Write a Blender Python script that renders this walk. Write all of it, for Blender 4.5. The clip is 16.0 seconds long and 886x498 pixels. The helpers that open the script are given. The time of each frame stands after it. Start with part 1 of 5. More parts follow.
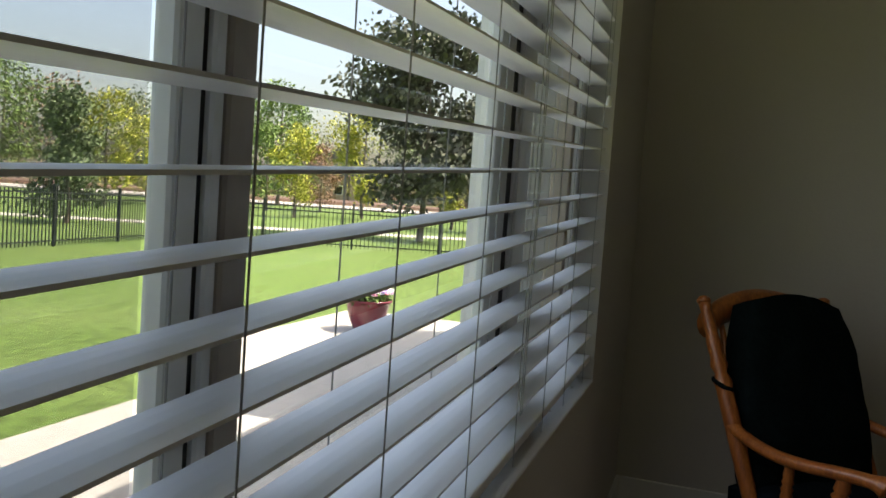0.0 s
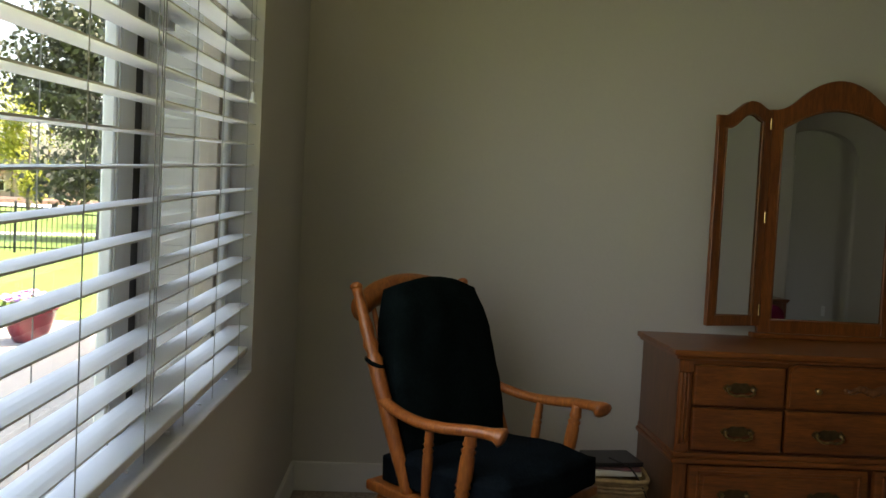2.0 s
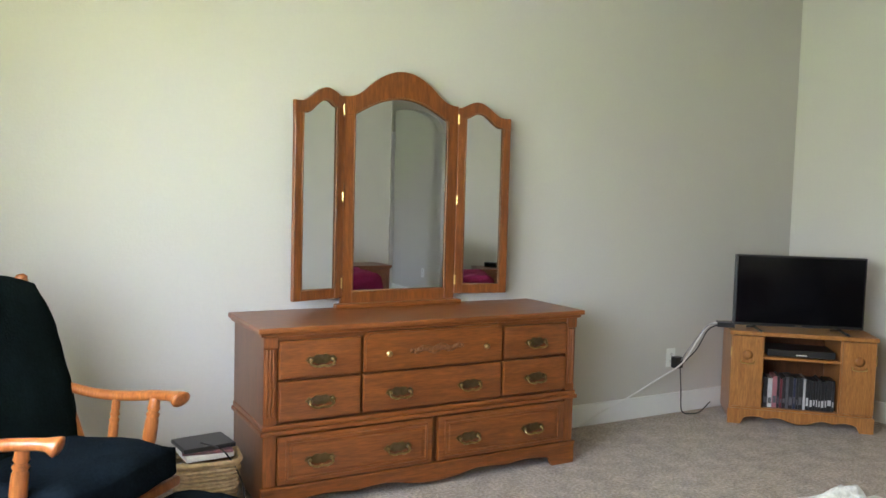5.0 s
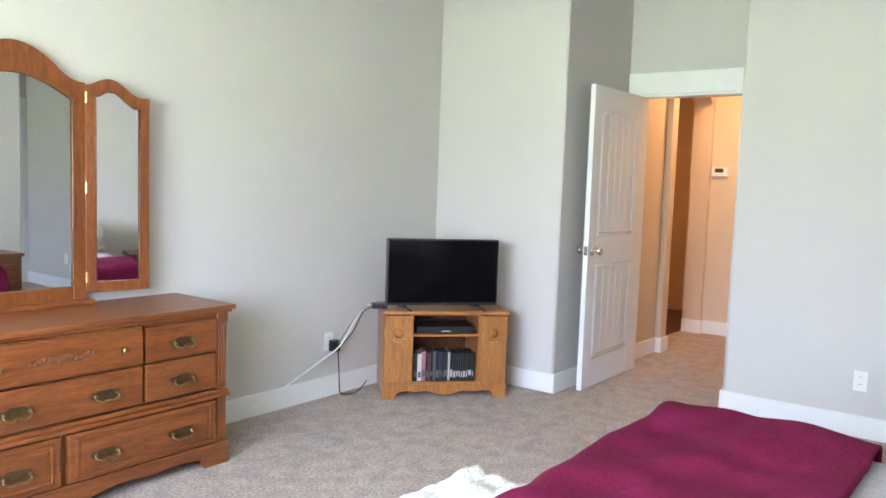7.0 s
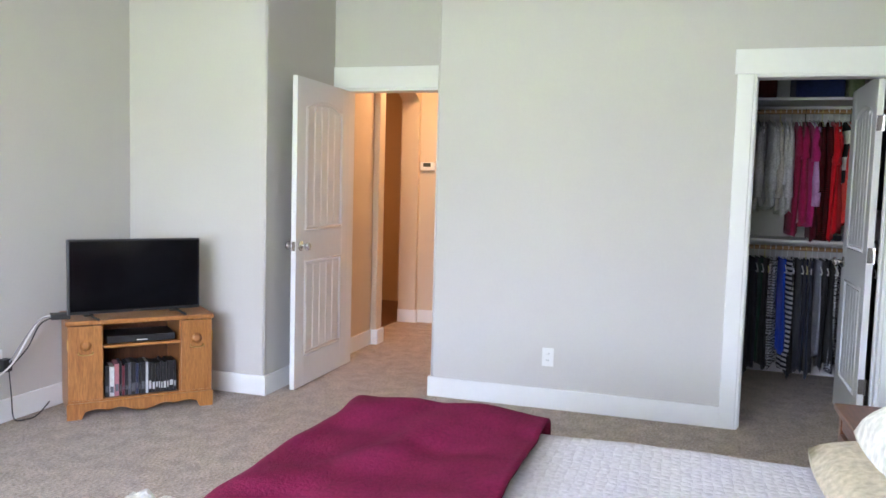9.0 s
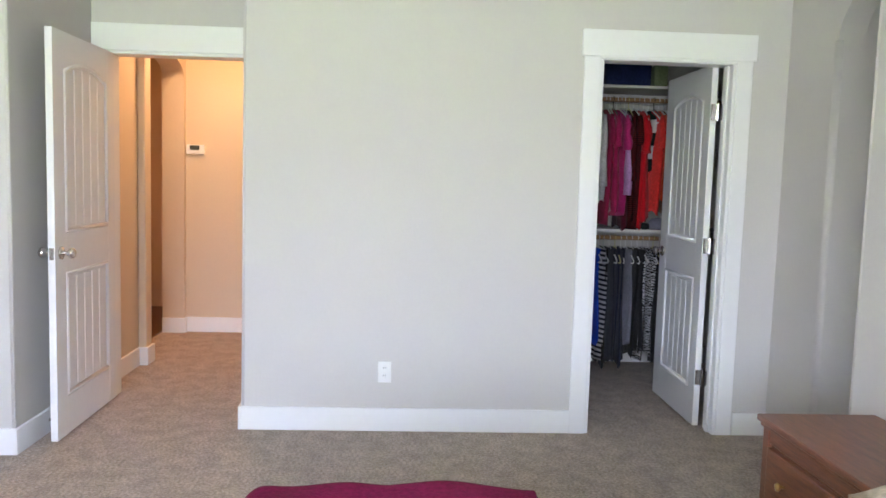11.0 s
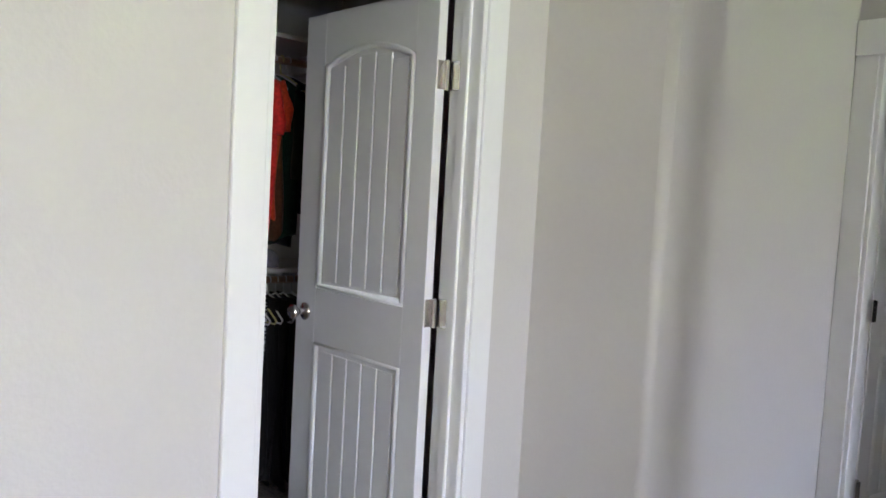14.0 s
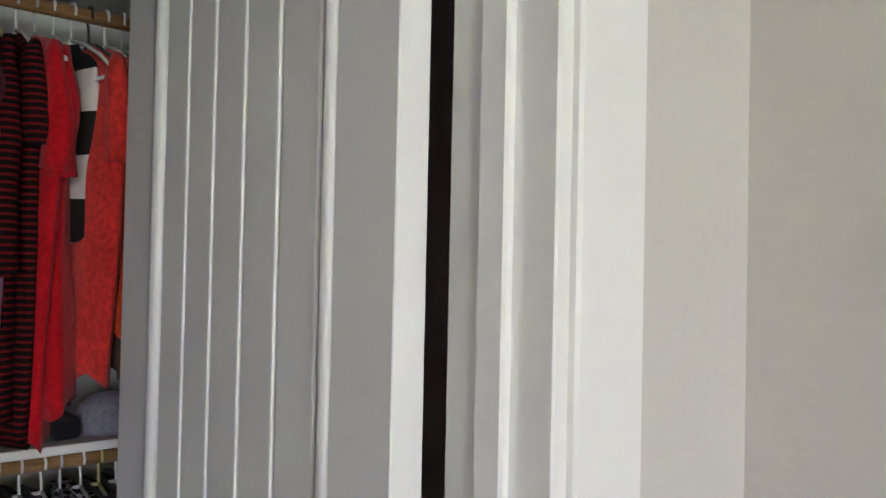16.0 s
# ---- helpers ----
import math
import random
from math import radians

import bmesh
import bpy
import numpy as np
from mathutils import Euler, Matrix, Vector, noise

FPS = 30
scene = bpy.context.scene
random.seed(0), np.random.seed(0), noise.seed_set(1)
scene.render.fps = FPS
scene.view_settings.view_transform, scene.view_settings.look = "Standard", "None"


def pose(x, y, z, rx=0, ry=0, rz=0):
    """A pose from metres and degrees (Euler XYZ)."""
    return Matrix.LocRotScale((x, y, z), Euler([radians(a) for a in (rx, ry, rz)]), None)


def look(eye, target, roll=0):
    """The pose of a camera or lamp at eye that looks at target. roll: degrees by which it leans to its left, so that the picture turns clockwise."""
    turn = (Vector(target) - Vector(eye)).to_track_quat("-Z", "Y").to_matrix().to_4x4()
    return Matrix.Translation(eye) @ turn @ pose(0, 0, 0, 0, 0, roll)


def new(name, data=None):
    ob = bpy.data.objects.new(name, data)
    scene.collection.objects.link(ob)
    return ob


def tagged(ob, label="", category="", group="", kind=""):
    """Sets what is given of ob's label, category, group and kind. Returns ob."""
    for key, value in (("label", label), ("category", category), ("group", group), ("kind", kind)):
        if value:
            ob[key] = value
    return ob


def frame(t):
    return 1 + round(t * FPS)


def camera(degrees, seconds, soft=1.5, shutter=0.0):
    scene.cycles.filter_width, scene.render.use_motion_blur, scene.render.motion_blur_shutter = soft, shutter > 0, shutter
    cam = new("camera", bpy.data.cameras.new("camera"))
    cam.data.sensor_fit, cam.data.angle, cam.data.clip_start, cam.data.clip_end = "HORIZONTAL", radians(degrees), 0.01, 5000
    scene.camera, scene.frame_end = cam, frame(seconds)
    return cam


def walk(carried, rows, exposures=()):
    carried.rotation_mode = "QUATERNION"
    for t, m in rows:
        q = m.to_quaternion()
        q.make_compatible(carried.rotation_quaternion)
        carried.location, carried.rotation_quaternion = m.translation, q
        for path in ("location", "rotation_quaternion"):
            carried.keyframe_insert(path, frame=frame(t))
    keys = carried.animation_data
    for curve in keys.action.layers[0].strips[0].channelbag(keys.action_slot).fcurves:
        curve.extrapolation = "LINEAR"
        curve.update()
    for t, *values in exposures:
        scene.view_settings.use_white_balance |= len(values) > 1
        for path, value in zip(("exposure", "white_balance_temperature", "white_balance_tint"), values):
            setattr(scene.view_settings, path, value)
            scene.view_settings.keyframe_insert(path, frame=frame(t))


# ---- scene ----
cam = camera(59.4, 16.0, soft=1.6)
PATH = [
    (0, (0.303, -3.323, 1.219), (-0.349, -1.436, 1.104), 4.0),
    (1, (0.391, -3.349, 1.232), (0.152, -1.366, 1.135), 3.3),
    (1.5, (0.422, -3.367, 1.228), (0.374, -1.37, 1.139), 3.1),
    (2, (0.45, -3.373, 1.229), (0.548, -1.377, 1.142), 2.9),
    (2.5, (0.483, -3.39, 1.231), (0.726, -1.406, 1.14), 2.3),
    (3, (0.506, -3.384, 1.21), (0.915, -1.429, 1.123), 2.0),
    (3.5, (0.538, -3.428, 1.244), (1.095, -1.51, 1.137), 1.9),
    (4, (0.557, -3.447, 1.252), (1.265, -1.58, 1.143), 1.8),
    (6.5, (0.763, -3.476, 1.356), (2.191, -2.085, 1.189), 1.8),
    (7, (0.789, -3.453, 1.371), (2.384, -2.257, 1.2), 2.0),
    (7.5, (0.862, -3.528, 1.406), (2.573, -2.508, 1.225), 2.0),
    (8, (0.889, -3.583, 1.36), (2.692, -2.732, 1.202), 2.0),
    (8.5, (0.927, -3.59, 1.374), (2.788, -2.877, 1.207), 1.7),
    (9, (0.969, -3.537, 1.361), (2.873, -2.946, 1.202), 1.6),
    (11.5, (1.921, -2.601, 1.386), (3.874, -2.988, 1.195), 2.0),
    (12, (2.347, -2.435, 1.417), (4.212, -3.131, 1.222), 2.4),
    (13, (3.312, -2.448, 1.371), (4.962, -3.564, 1.195), 2.7),
    (14, (4.058, -2.907, 1.415), (5.508, -4.277, 1.276), 3.2),
    (15, (4.69, -3.617, 1.466), (6.099, -5.031, 1.343), 2.6),
    (15.5, (5.016, -3.935, 1.428), (6.467, -5.311, 1.398), 2.2),
    (16, (5.303, -4.125, 1.437), (6.835, -5.411, 1.474), 1.2),
]
EXPOSURES = [(0.0, 1.37, 6900, 13), (0.5, 1.5, 6900, 13), (1.0, 1.65, 6900, 13), (1.5, 2.1, 7000, 13), (2.0, 2.5, 7200, 14), (2.5, 2.8, 7100, 14), (3.0, 3.1, 7000, 14), (3.5, 3.4, 6600, 14), (4.0, 4.1, 6400, 15), (6.3, 5.5, 5750, 18), (7.0, 5.76, 5600, 22), (8.0, 5.66, 5600, 23), (9.0, 5.66, 5600, 25), (11.5, 5.69, 5700, 25), (12.0, 5.72, 5600, 24), (14.0, 5.72, 5850, 27), (14.5, 5.73, 5900, 27), (15.0, 5.85, 6000, 31), (15.5, 5.97, 6000, 30), (16.0, 5.74, 6000, 27)]
walk(cam, [(t, look(eye, target, roll)) for t, eye, target, roll in PATH], EXPOSURES)

# ---- world, sun, large lights ----
SUN_EL, SUN_AZ = radians(60), radians(62)
world = bpy.data.worlds.new("world")
scene.world = world
world.use_nodes = True
sky = world.node_tree.nodes.new("ShaderNodeTexSky")
sky.sky_type, sky.sun_disc = "NISHITA", False
sky.sun_elevation, sky.sun_rotation = SUN_EL, SUN_AZ
sky.dust_density, sky.air_density, sky.ozone_density = 5.0, 1.2, 0.6
world.node_tree.links.new(sky.outputs[0], world.node_tree.nodes["Background"].inputs[0])
world.node_tree.nodes["Background"].inputs[1].default_value = 0.15
sun_data = bpy.data.lights.new("sun", "SUN")
sun_data.energy, sun_data.angle, sun_data.color = 4.2, radians(0.5), (1.0, 0.95, 0.87)
sun_way = Vector((math.sin(SUN_AZ) * math.cos(SUN_EL), math.cos(SUN_AZ) * math.cos(SUN_EL), math.sin(SUN_EL)))
new("sun", sun_data).matrix_world = look(sun_way * 50, (0, 0, 0))


def area_lamp(name, place, target, w, h, watts, colour, spread=180):
    d = bpy.data.lights.new(name, "AREA")
    d.shape, d.size, d.size_y, d.energy, d.color, d.spread = "RECTANGLE", w, h, watts, colour, radians(spread)
    ob = new(name, d)
    ob.matrix_world = look(place, target)
    return ob


for z in (1.03, 1.47, 1.91):
    area_lamp("window_sky_light", (0.07, -2.25, z), (3, -2.25, z - 1.6), 2.4, 0.2, 0.78, (0.84, 0.89, 1.0), 150)
    area_lamp("window_ground_light", (0.07, -2.25, z + 0.2), (3, -2.25, z + 2.4), 2.4, 0.2, 0.42, (1.0, 1.0, 0.40))
area_lamp("bath_window_light", (0.012, -5.75, 1.5), (3, -5.75, 1.3), 0.7, 1.15, 0.92, (1.0, 0.98, 0.90))
area_lamp("far_room_lamp", (8.2, 0.6, 2.70), (8.2, 0.6, 0), 0.3, 0.3, 0.32, (1.0, 0.40, 0.09))
area_lamp("hall_ceiling_lamp", (7.45, -1.45, 2.70), (7.45, -1.45, 0), 0.4, 0.4, 0.60, (1.0, 0.56, 0.21))


# ---- materials ----
def material(name, base, rough=0.6, metal=0.0, grain=0.0, scale=40.0, bump=0.0, bump_scale=None, stretch=(1, 1, 1), second=None, mix_scale=3.0, mix=0.0, spec=0.5, sheen=0.0, per_object=0.0, coat=0.0):
    """A principled surface: fine grain, broad stains towards a second colour, and fine relief."""
    m = bpy.data.materials.new(name)
    m.use_nodes = True
    nt = m.node_tree
    n, l = nt.nodes, nt.links
    p = n["Principled BSDF"]
    p.inputs["Roughness"].default_value, p.inputs["Metallic"].default_value = rough, metal
    p.inputs["Specular IOR Level"].default_value = spec
    p.inputs["Sheen Weight"].default_value = sheen
    p.inputs["Coat Weight"].default_value = coat
    p.inputs["Coat Roughness"].default_value = 0.25
    co = n.new("ShaderNodeTexCoord")
    mp = n.new("ShaderNodeMapping")
    mp.inputs["Scale"].default_value = stretch
    l.new(co.outputs["Object"], mp.inputs[0])
    colour = n.new("ShaderNodeRGB")
    colour.outputs[0].default_value = (*base, 1)
    out = colour.outputs[0]
    if mix > 0:
        t2 = n.new("ShaderNodeTexNoise")
        t2.inputs["Scale"].default_value, t2.inputs["Detail"].default_value = mix_scale, 4
        l.new(mp.outputs[0], t2.inputs["Vector"])
        rr = n.new("ShaderNodeMapRange")
        rr.inputs[1].default_value, rr.inputs[2].default_value, rr.inputs[3].default_value, rr.inputs[4].default_value = 0.35, 0.65, 0, mix
        l.new(t2.outputs[0], rr.inputs[0])
        mx = n.new("ShaderNodeMix")
        mx.data_type = "RGBA"
        l.new(rr.outputs[0], mx.inputs[0])
        l.new(out, mx.inputs[6])
        mx.inputs[7].default_value = (*(second or [c * 0.8 for c in base]), 1)
        out = mx.outputs[2]
    if grain > 0:
        t1 = n.new("ShaderNodeTexNoise")
        t1.inputs["Scale"].default_value, t1.inputs["Detail"].default_value = scale, 5
        l.new(mp.outputs[0], t1.inputs["Vector"])
        mr = n.new("ShaderNodeMapRange")
        mr.inputs[1].default_value, mr.inputs[2].default_value, mr.inputs[3].default_value, mr.inputs[4].default_value = 0.3, 0.7, 1 - grain, 1 + grain
        l.new(t1.outputs[0], mr.inputs[0])
        ml = n.new("ShaderNodeVectorMath")
        ml.operation = "SCALE"
        l.new(out, ml.inputs[0])
        l.new(mr.outputs[0], ml.inputs["Scale"])
        out = ml.outputs[0]
    if per_object > 0:
        oi = n.new("ShaderNodeObjectInfo")
        mo = n.new("ShaderNodeMapRange")
        mo.inputs[3].default_value, mo.inputs[4].default_value = 1 - per_object, 1 + per_object
        l.new(oi.outputs["Random"], mo.inputs[0])
        m2 = n.new("ShaderNodeVectorMath")
        m2.operation = "SCALE"
        l.new(out, m2.inputs[0])
        l.new(mo.outputs[0], m2.inputs["Scale"])
        out = m2.outputs[0]
    l.new(out, p.inputs["Base Color"])
    if bump > 0:
        tb = n.new("ShaderNodeTexNoise")
        tb.inputs["Scale"].default_value, tb.inputs["Detail"].default_value = bump_scale or scale, 6
        l.new(mp.outputs[0], tb.inputs["Vector"])
        b = n.new("ShaderNodeBump")
        b.inputs["Strength"].default_value, b.inputs["Distance"].default_value = min(1, bump * 100), 0.01
        l.new(tb.outputs[0], b.inputs["Height"])
        l.new(b.outputs[0], p.inputs["Normal"])
    return m


WALL = material("greige_wall_paint", (0.575, 0.555, 0.525), 0.75, grain=0.012, scale=60, bump=0.0009, bump_scale=90, mix=0.5, second=(0.555, 0.535, 0.507), mix_scale=1.2)
# hall greige with some of the lamp's warm light put into the colour
HALL = material("greige_hall_paint_warm_light", (0.62, 0.50, 0.36), 0.75, grain=0.015, scale=60, bump=0.001, bump_scale=90)
CEIL = material("ceiling_paint", (0.72, 0.72, 0.68), 0.9, grain=0.02, scale=120, bump=0.003, bump_scale=120)
TRIM = material("white_trim_paint", (0.80, 0.80, 0.79), 0.38, grain=0.01, scale=30, mix=0.4, second=(0.77, 0.77, 0.755), mix_scale=4)
CARPET = material("beige_carpet", (0.45, 0.365, 0.30), 0.95, grain=0.42, scale=70, bump=0.012, bump_scale=160, mix=0.8, second=(0.30, 0.24, 0.19), mix_scale=10, sheen=0.25, spec=0.1)
# paints the unlit darkness beyond the passage; also the bed's dark base
NEAR_BLACK = material("near_black", (0.02, 0.019, 0.018), 0.9, grain=0.1)

# ---- mesh helpers ----


def part(name, bm, mat, parent=None, label="", smooth=False):
    """Links a bmesh as one mesh object, under a thing or a part if given."""
    me = bpy.data.meshes.new(name)
    bm.to_mesh(me)
    bm.free()
    for m in (mat if isinstance(mat, (list, tuple)) else (mat,)):
        me.materials.append(m)
    if smooth:
        for f in me.polygons:
            f.use_smooth = True
    ob = new(name, me)
    if parent is not None:
        ob.parent = parent
    if label:
        ob["label"] = label
    return ob


def thing(name, m, label, category, group="", kind=""):
    ob = new(name)
    ob.matrix_world = m
    return tagged(ob, label, category, group, kind)


def add_box(bm, lo, hi, bevel=0.0, seg=2, m=None):
    """A box between two corners, bevelled all round, into bm."""
    r = bmesh.ops.create_cube(bm, size=1)
    vs = r["verts"]
    for v in vs:
        v.co = Vector([lo[i] + (v.co[i] + 0.5) * (hi[i] - lo[i]) for i in range(3)])
    if bevel > 0:
        es = list({e for v in vs for e in v.link_edges})
        k = bmesh.ops.bevel(bm, geom=es, offset=bevel, segments=seg, affect="EDGES", profile=0.6)
        vs = list({v for f in k["faces"] for v in f.verts} | {v for v in vs if v.is_valid})
    if m is not None:
        bmesh.ops.transform(bm, matrix=m, verts=vs)
    return vs


def box(lo, hi, bevel=0.0, seg=2, m=None):
    bm = bmesh.new()
    add_box(bm, lo, hi, bevel, seg, m)
    return bm


def add_lathe(bm, profile, n=16, m=None):
    """Turns (radius, height) pairs about z."""
    rings = [[bm.verts.new((r * math.cos(2 * math.pi * i / n), r * math.sin(2 * math.pi * i / n), z)) for i in range(n)] for r, z in profile]
    for a, b in zip(rings, rings[1:]):
        for i in range(n):
            bm.faces.new((a[i], a[(i + 1) % n], b[(i + 1) % n], b[i]))
    bm.faces.new(rings[0][::-1])
    bm.faces.new(rings[-1])
    vs = [v for r in rings for v in r]
    if m is not None:
        bmesh.ops.transform(bm, matrix=m, verts=vs)
    return vs


def lathe(profile, n=16, m=None):
    bm = bmesh.new()
    add_lathe(bm, profile, n, m)
    return bm


def add_tube(bm, points, radius, n=8):
    """A round bar along a line of points; radius may be a number or one for each point."""
    pts = [Vector(p) for p in points]
    rad = radius if isinstance(radius, (list, tuple)) else [radius] * len(pts)
    rings = []
    side = None
    for i, p in enumerate(pts):
        way = (pts[min(i + 1, len(pts) - 1)] - pts[max(i - 1, 0)]).normalized()
        if side is None:
            side = way.orthogonal().normalized()
        side = (side - way * side.dot(way)).normalized()
        up = way.cross(side)
        rings.append([bm.verts.new(p + rad[i] * (side * math.cos(2 * math.pi * k / n) + up * math.sin(2 * math.pi * k / n))) for k in range(n)])
    for a, b in zip(rings, rings[1:]):
        for k in range(n):
            bm.faces.new((a[k], a[(k + 1) % n], b[(k + 1) % n], b[k]))
    bm.faces.new(rings[0][::-1])
    bm.faces.new(rings[-1])


def tube(points, radius, n=8):
    bm = bmesh.new()
    add_tube(bm, points, radius, n)
    return bm


def add_prism(bm, outline, depth, m=None, bevel=0.0):
    """An outline of (x, z) drawn out along y from 0 to depth."""
    a = [bm.verts.new((x, 0, z)) for x, z in outline]
    b = [bm.verts.new((x, depth, z)) for x, z in outline]
    bm.faces.new(a)
    bm.faces.new(b[::-1])
    k = len(a)
    for i in range(k):
        bm.faces.new((a[i], b[i], b[(i + 1) % k], a[(i + 1) % k]))
    if m is not None:
        bmesh.ops.transform(bm, matrix=m, verts=a + b)
    return a + b


def prism(outline, depth, m=None):
    bm = bmesh.new()
    add_prism(bm, outline, depth, m)
    bmesh.ops.recalc_face_normals(bm, faces=bm.faces)
    return bm


def curve_points(points, steps=6):
    """A smooth line through points (Catmull-Rom)."""
    p = [Vector(q) for q in points]
    p = [2 * p[0] - p[1]] + p + [2 * p[-1] - p[-2]]
    out = []
    for i in range(1, len(p) - 2):
        for s in range(steps):
            t = s / steps
            out.append(0.5 * ((2 * p[i]) + (p[i + 1] - p[i - 1]) * t + (2 * p[i - 1] - 5 * p[i] + 4 * p[i + 1] - p[i + 2]) * t * t + (3 * p[i] - p[i - 1] - 3 * p[i + 1] + p[i + 2]) * t ** 3))
    out.append(p[-2])
    return out


# ---- structure ----
CEILING, SILL, HEAD = 2.75, 0.718, 2.18
WIN_N, WIN_S = -1.0, -3.5
XT, XC, XD, XE = 5.30, 5.72, 6.27, 8.30
YR, YC, YA, YH = -1.02, -2.0, -4.89, -4.56
XH, XP, YB = 4.40, 5.25, -6.25
DOOR_N, DOOR_S, DOOR_TOP = -3.868, -4.60, 2.042
BACK = 7.45


def structure(name, bm, mat, label, category, smooth=False):
    return tagged(part(name, bm, mat, None, "", smooth), label, category, "", "structure")


def wall(name, boxes, mat=WALL, label="smooth greige painted drywall wall", bevel=0.0):
    bm = bmesh.new()
    for lo, hi in boxes:
        add_box(bm, lo, hi, bevel)
    return structure(name, bm, mat, label, "wall")


structure("floor", box((-0.16, -7.3, -0.12), (9.6, 0.15, 0)), CARPET, "beige cut-pile carpet over the whole floor", "carpet floor")
structure("ceiling", box((-0.16, -7.3, CEILING), (9.6, 1.7, CEILING + 0.12)), CEIL, "plain off-white painted ceiling", "ceiling")
wall("wall_north", [((-0.16, 0, 0), (XT + 0.12, 0.14, CEILING))])
wall("wall_west", [((-0.16, -4.6, 0), (0, WIN_S, CEILING)), ((-0.16, WIN_N, 0), (0, 0, CEILING)), ((-0.16, WIN_S, 0), (0, WIN_N, SILL)), ((-0.16, WIN_S, HEAD), (0, WIN_N, CEILING)),
    ((-0.16, -6.5, 0), (0, -6.25, CEILING)), ((-0.16, -5.25, 0), (0, -4.6, CEILING)), ((-0.16, -6.25, 0), (0, -5.25, 0.9)), ((-0.16, -6.25, 2.1), (0, -5.25, CEILING))])
wall("wall_television", [((XT, YR, 0), (XT + 0.12, 0, CEILING)), ((XT + 0.12, YR, 0), (XD, YR + 0.1, CEILING))])
wall("wall_entry", [((XD, -1.11, 0), (XD + 0.12, YR + 0.1, CEILING)), ((XD, YC, 0), (XD + 0.12, -1.94, CEILING)), ((XD, -1.94, 2.06), (XD + 0.12, -1.11, CEILING))])
wall("wall_closet", [((XC, DOOR_N, 0), (XC + 0.12, YC, CEILING)), ((XC, YA, 0), (XC + 0.12, DOOR_S, CEILING)), ((XC, DOOR_S, DOOR_TOP), (XC + 0.12, DOOR_N, CEILING)), ((XC + 0.12, YC - 0.12, 0), (XE + 0.12, YC, CEILING))])
wall("wall_closet_back", [((BACK, -5.3, 0), (BACK + 0.1, YC - 0.12, CEILING)), ((XC + 0.12, -5.4, 0), (BACK + 0.1, -5.3, CEILING))])
# second box: unseen stub added to throw a dark band on the passage wall
wall("wall_headboard", [((0, YH - 0.14, 0), (XH, YH, CEILING)), ((XH - 0.12, -5.25, 0), (XH, YH - 0.14, CEILING))])
wall("wall_passage", [((XP, YB, 2.085), (XP + 0.1, YA, CEILING)), ((XP + 0.1, YA - 0.12, 0), (XC + 0.12, YA, CEILING)), ((XP + 0.1, -5.42, 0), (XC + 0.12, YA - 0.12, CEILING))])
# end wall of the passage, with a doorway beside the corner
wall("wall_south", [((0, YB - 0.12, 0), (4.42, YB, CEILING)), ((4.42, YB - 0.12, 2.055), (5.16, YB, CEILING)), ((5.16, YB - 0.12, 0), (XP + 0.1, YB, CEILING))])
# the room's darkness is put into its walls as near-black colour
wall("wall_beyond", [((3.6, -7.3, 0), (XP + 0.1, -7.2, CEILING)), ((XP, -7.2, 0), (XP + 0.1, YB - 0.12, CEILING)), ((3.6, -7.2, 0), (3.7, YB - 0.12, CEILING))], NEAR_BLACK, "walls painted near-black in place of an unlit room")

NOSE = 0.028
nose_arc = [(XP + NOSE - NOSE * math.cos(a), -(YA - NOSE + NOSE * math.sin(a))) for a in [math.pi / 2 * k / 12 for k in range(13)]]
nose = structure("wall_passage_corner", prism([(XP, -YB)] + nose_arc + [(XP + 0.1, -YA), (XP + 0.1, -YB)], 2.085, pose(0, 0, 0, 90, 0, 0)), WALL, "greige drywall wall end with a rounded corner", "wall")
for f in nose.data.polygons:
    f.use_smooth = max(abs(c) for c in f.normal) < 0.998
# arched header over the way to the bathroom
ARCH_Z, ARCH_RISE = 2.085, 0.26
cx, half = (XP + XH) / 2, (XP - XH) / 2
outline = [(XH, CEILING), (XP, CEILING)] + [(cx + half * math.cos(a), ARCH_Z + ARCH_RISE * math.sin(a)) for a in [math.pi * k / 24 for k in range(25)]]
structure("wall_arch", prism(outline, -0.13, pose(0, YA, 0)), WALL, "greige drywall header with an arched soffit", "wall")
# rounded plaster corner beads
for nm, x, y, top in (("trim_bead_1", XT, YR, CEILING), ("trim_bead_2", XC, YC, CEILING), ("trim_bead_3", XH, YH, CEILING)):
    rr = 0.011
    structure(nm, lathe([(rr, 0.13), (rr, top)], 20, pose(x + (0.009 if nm != "trim_bead_3" else -0.009), y + (0.009 if nm == "trim_bead_1" else -0.009), 0)), WALL, "rounded greige plaster corner", "corner bead", True)

# hall beyond the entry door
HO0, HO1, HY = 7.22, 8.24, -0.82
wall("wall_hall_north", [((XD + 0.12, -1.0, 0), (HO0, HY, CEILING)), ((HO1, -1.0, 0), (9.6, HY, CEILING))], HALL, "greige hall wall, warm light in its paint")
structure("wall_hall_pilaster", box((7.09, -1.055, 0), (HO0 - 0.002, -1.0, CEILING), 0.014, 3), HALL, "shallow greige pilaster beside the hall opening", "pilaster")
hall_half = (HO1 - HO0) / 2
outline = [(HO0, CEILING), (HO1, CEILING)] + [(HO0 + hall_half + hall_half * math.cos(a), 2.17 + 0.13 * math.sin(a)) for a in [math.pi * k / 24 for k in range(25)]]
structure("wall_hall_arch", prism(outline, HY + 1.0, pose(0, -1.0, 0)), HALL, "arched greige hall header, warm light in its paint", "wall")
wall("wall_hall_end", [((XE, YC, 0), (XE + 0.12, -1.0, CEILING))], HALL, "greige hall end wall, warm light in its paint")
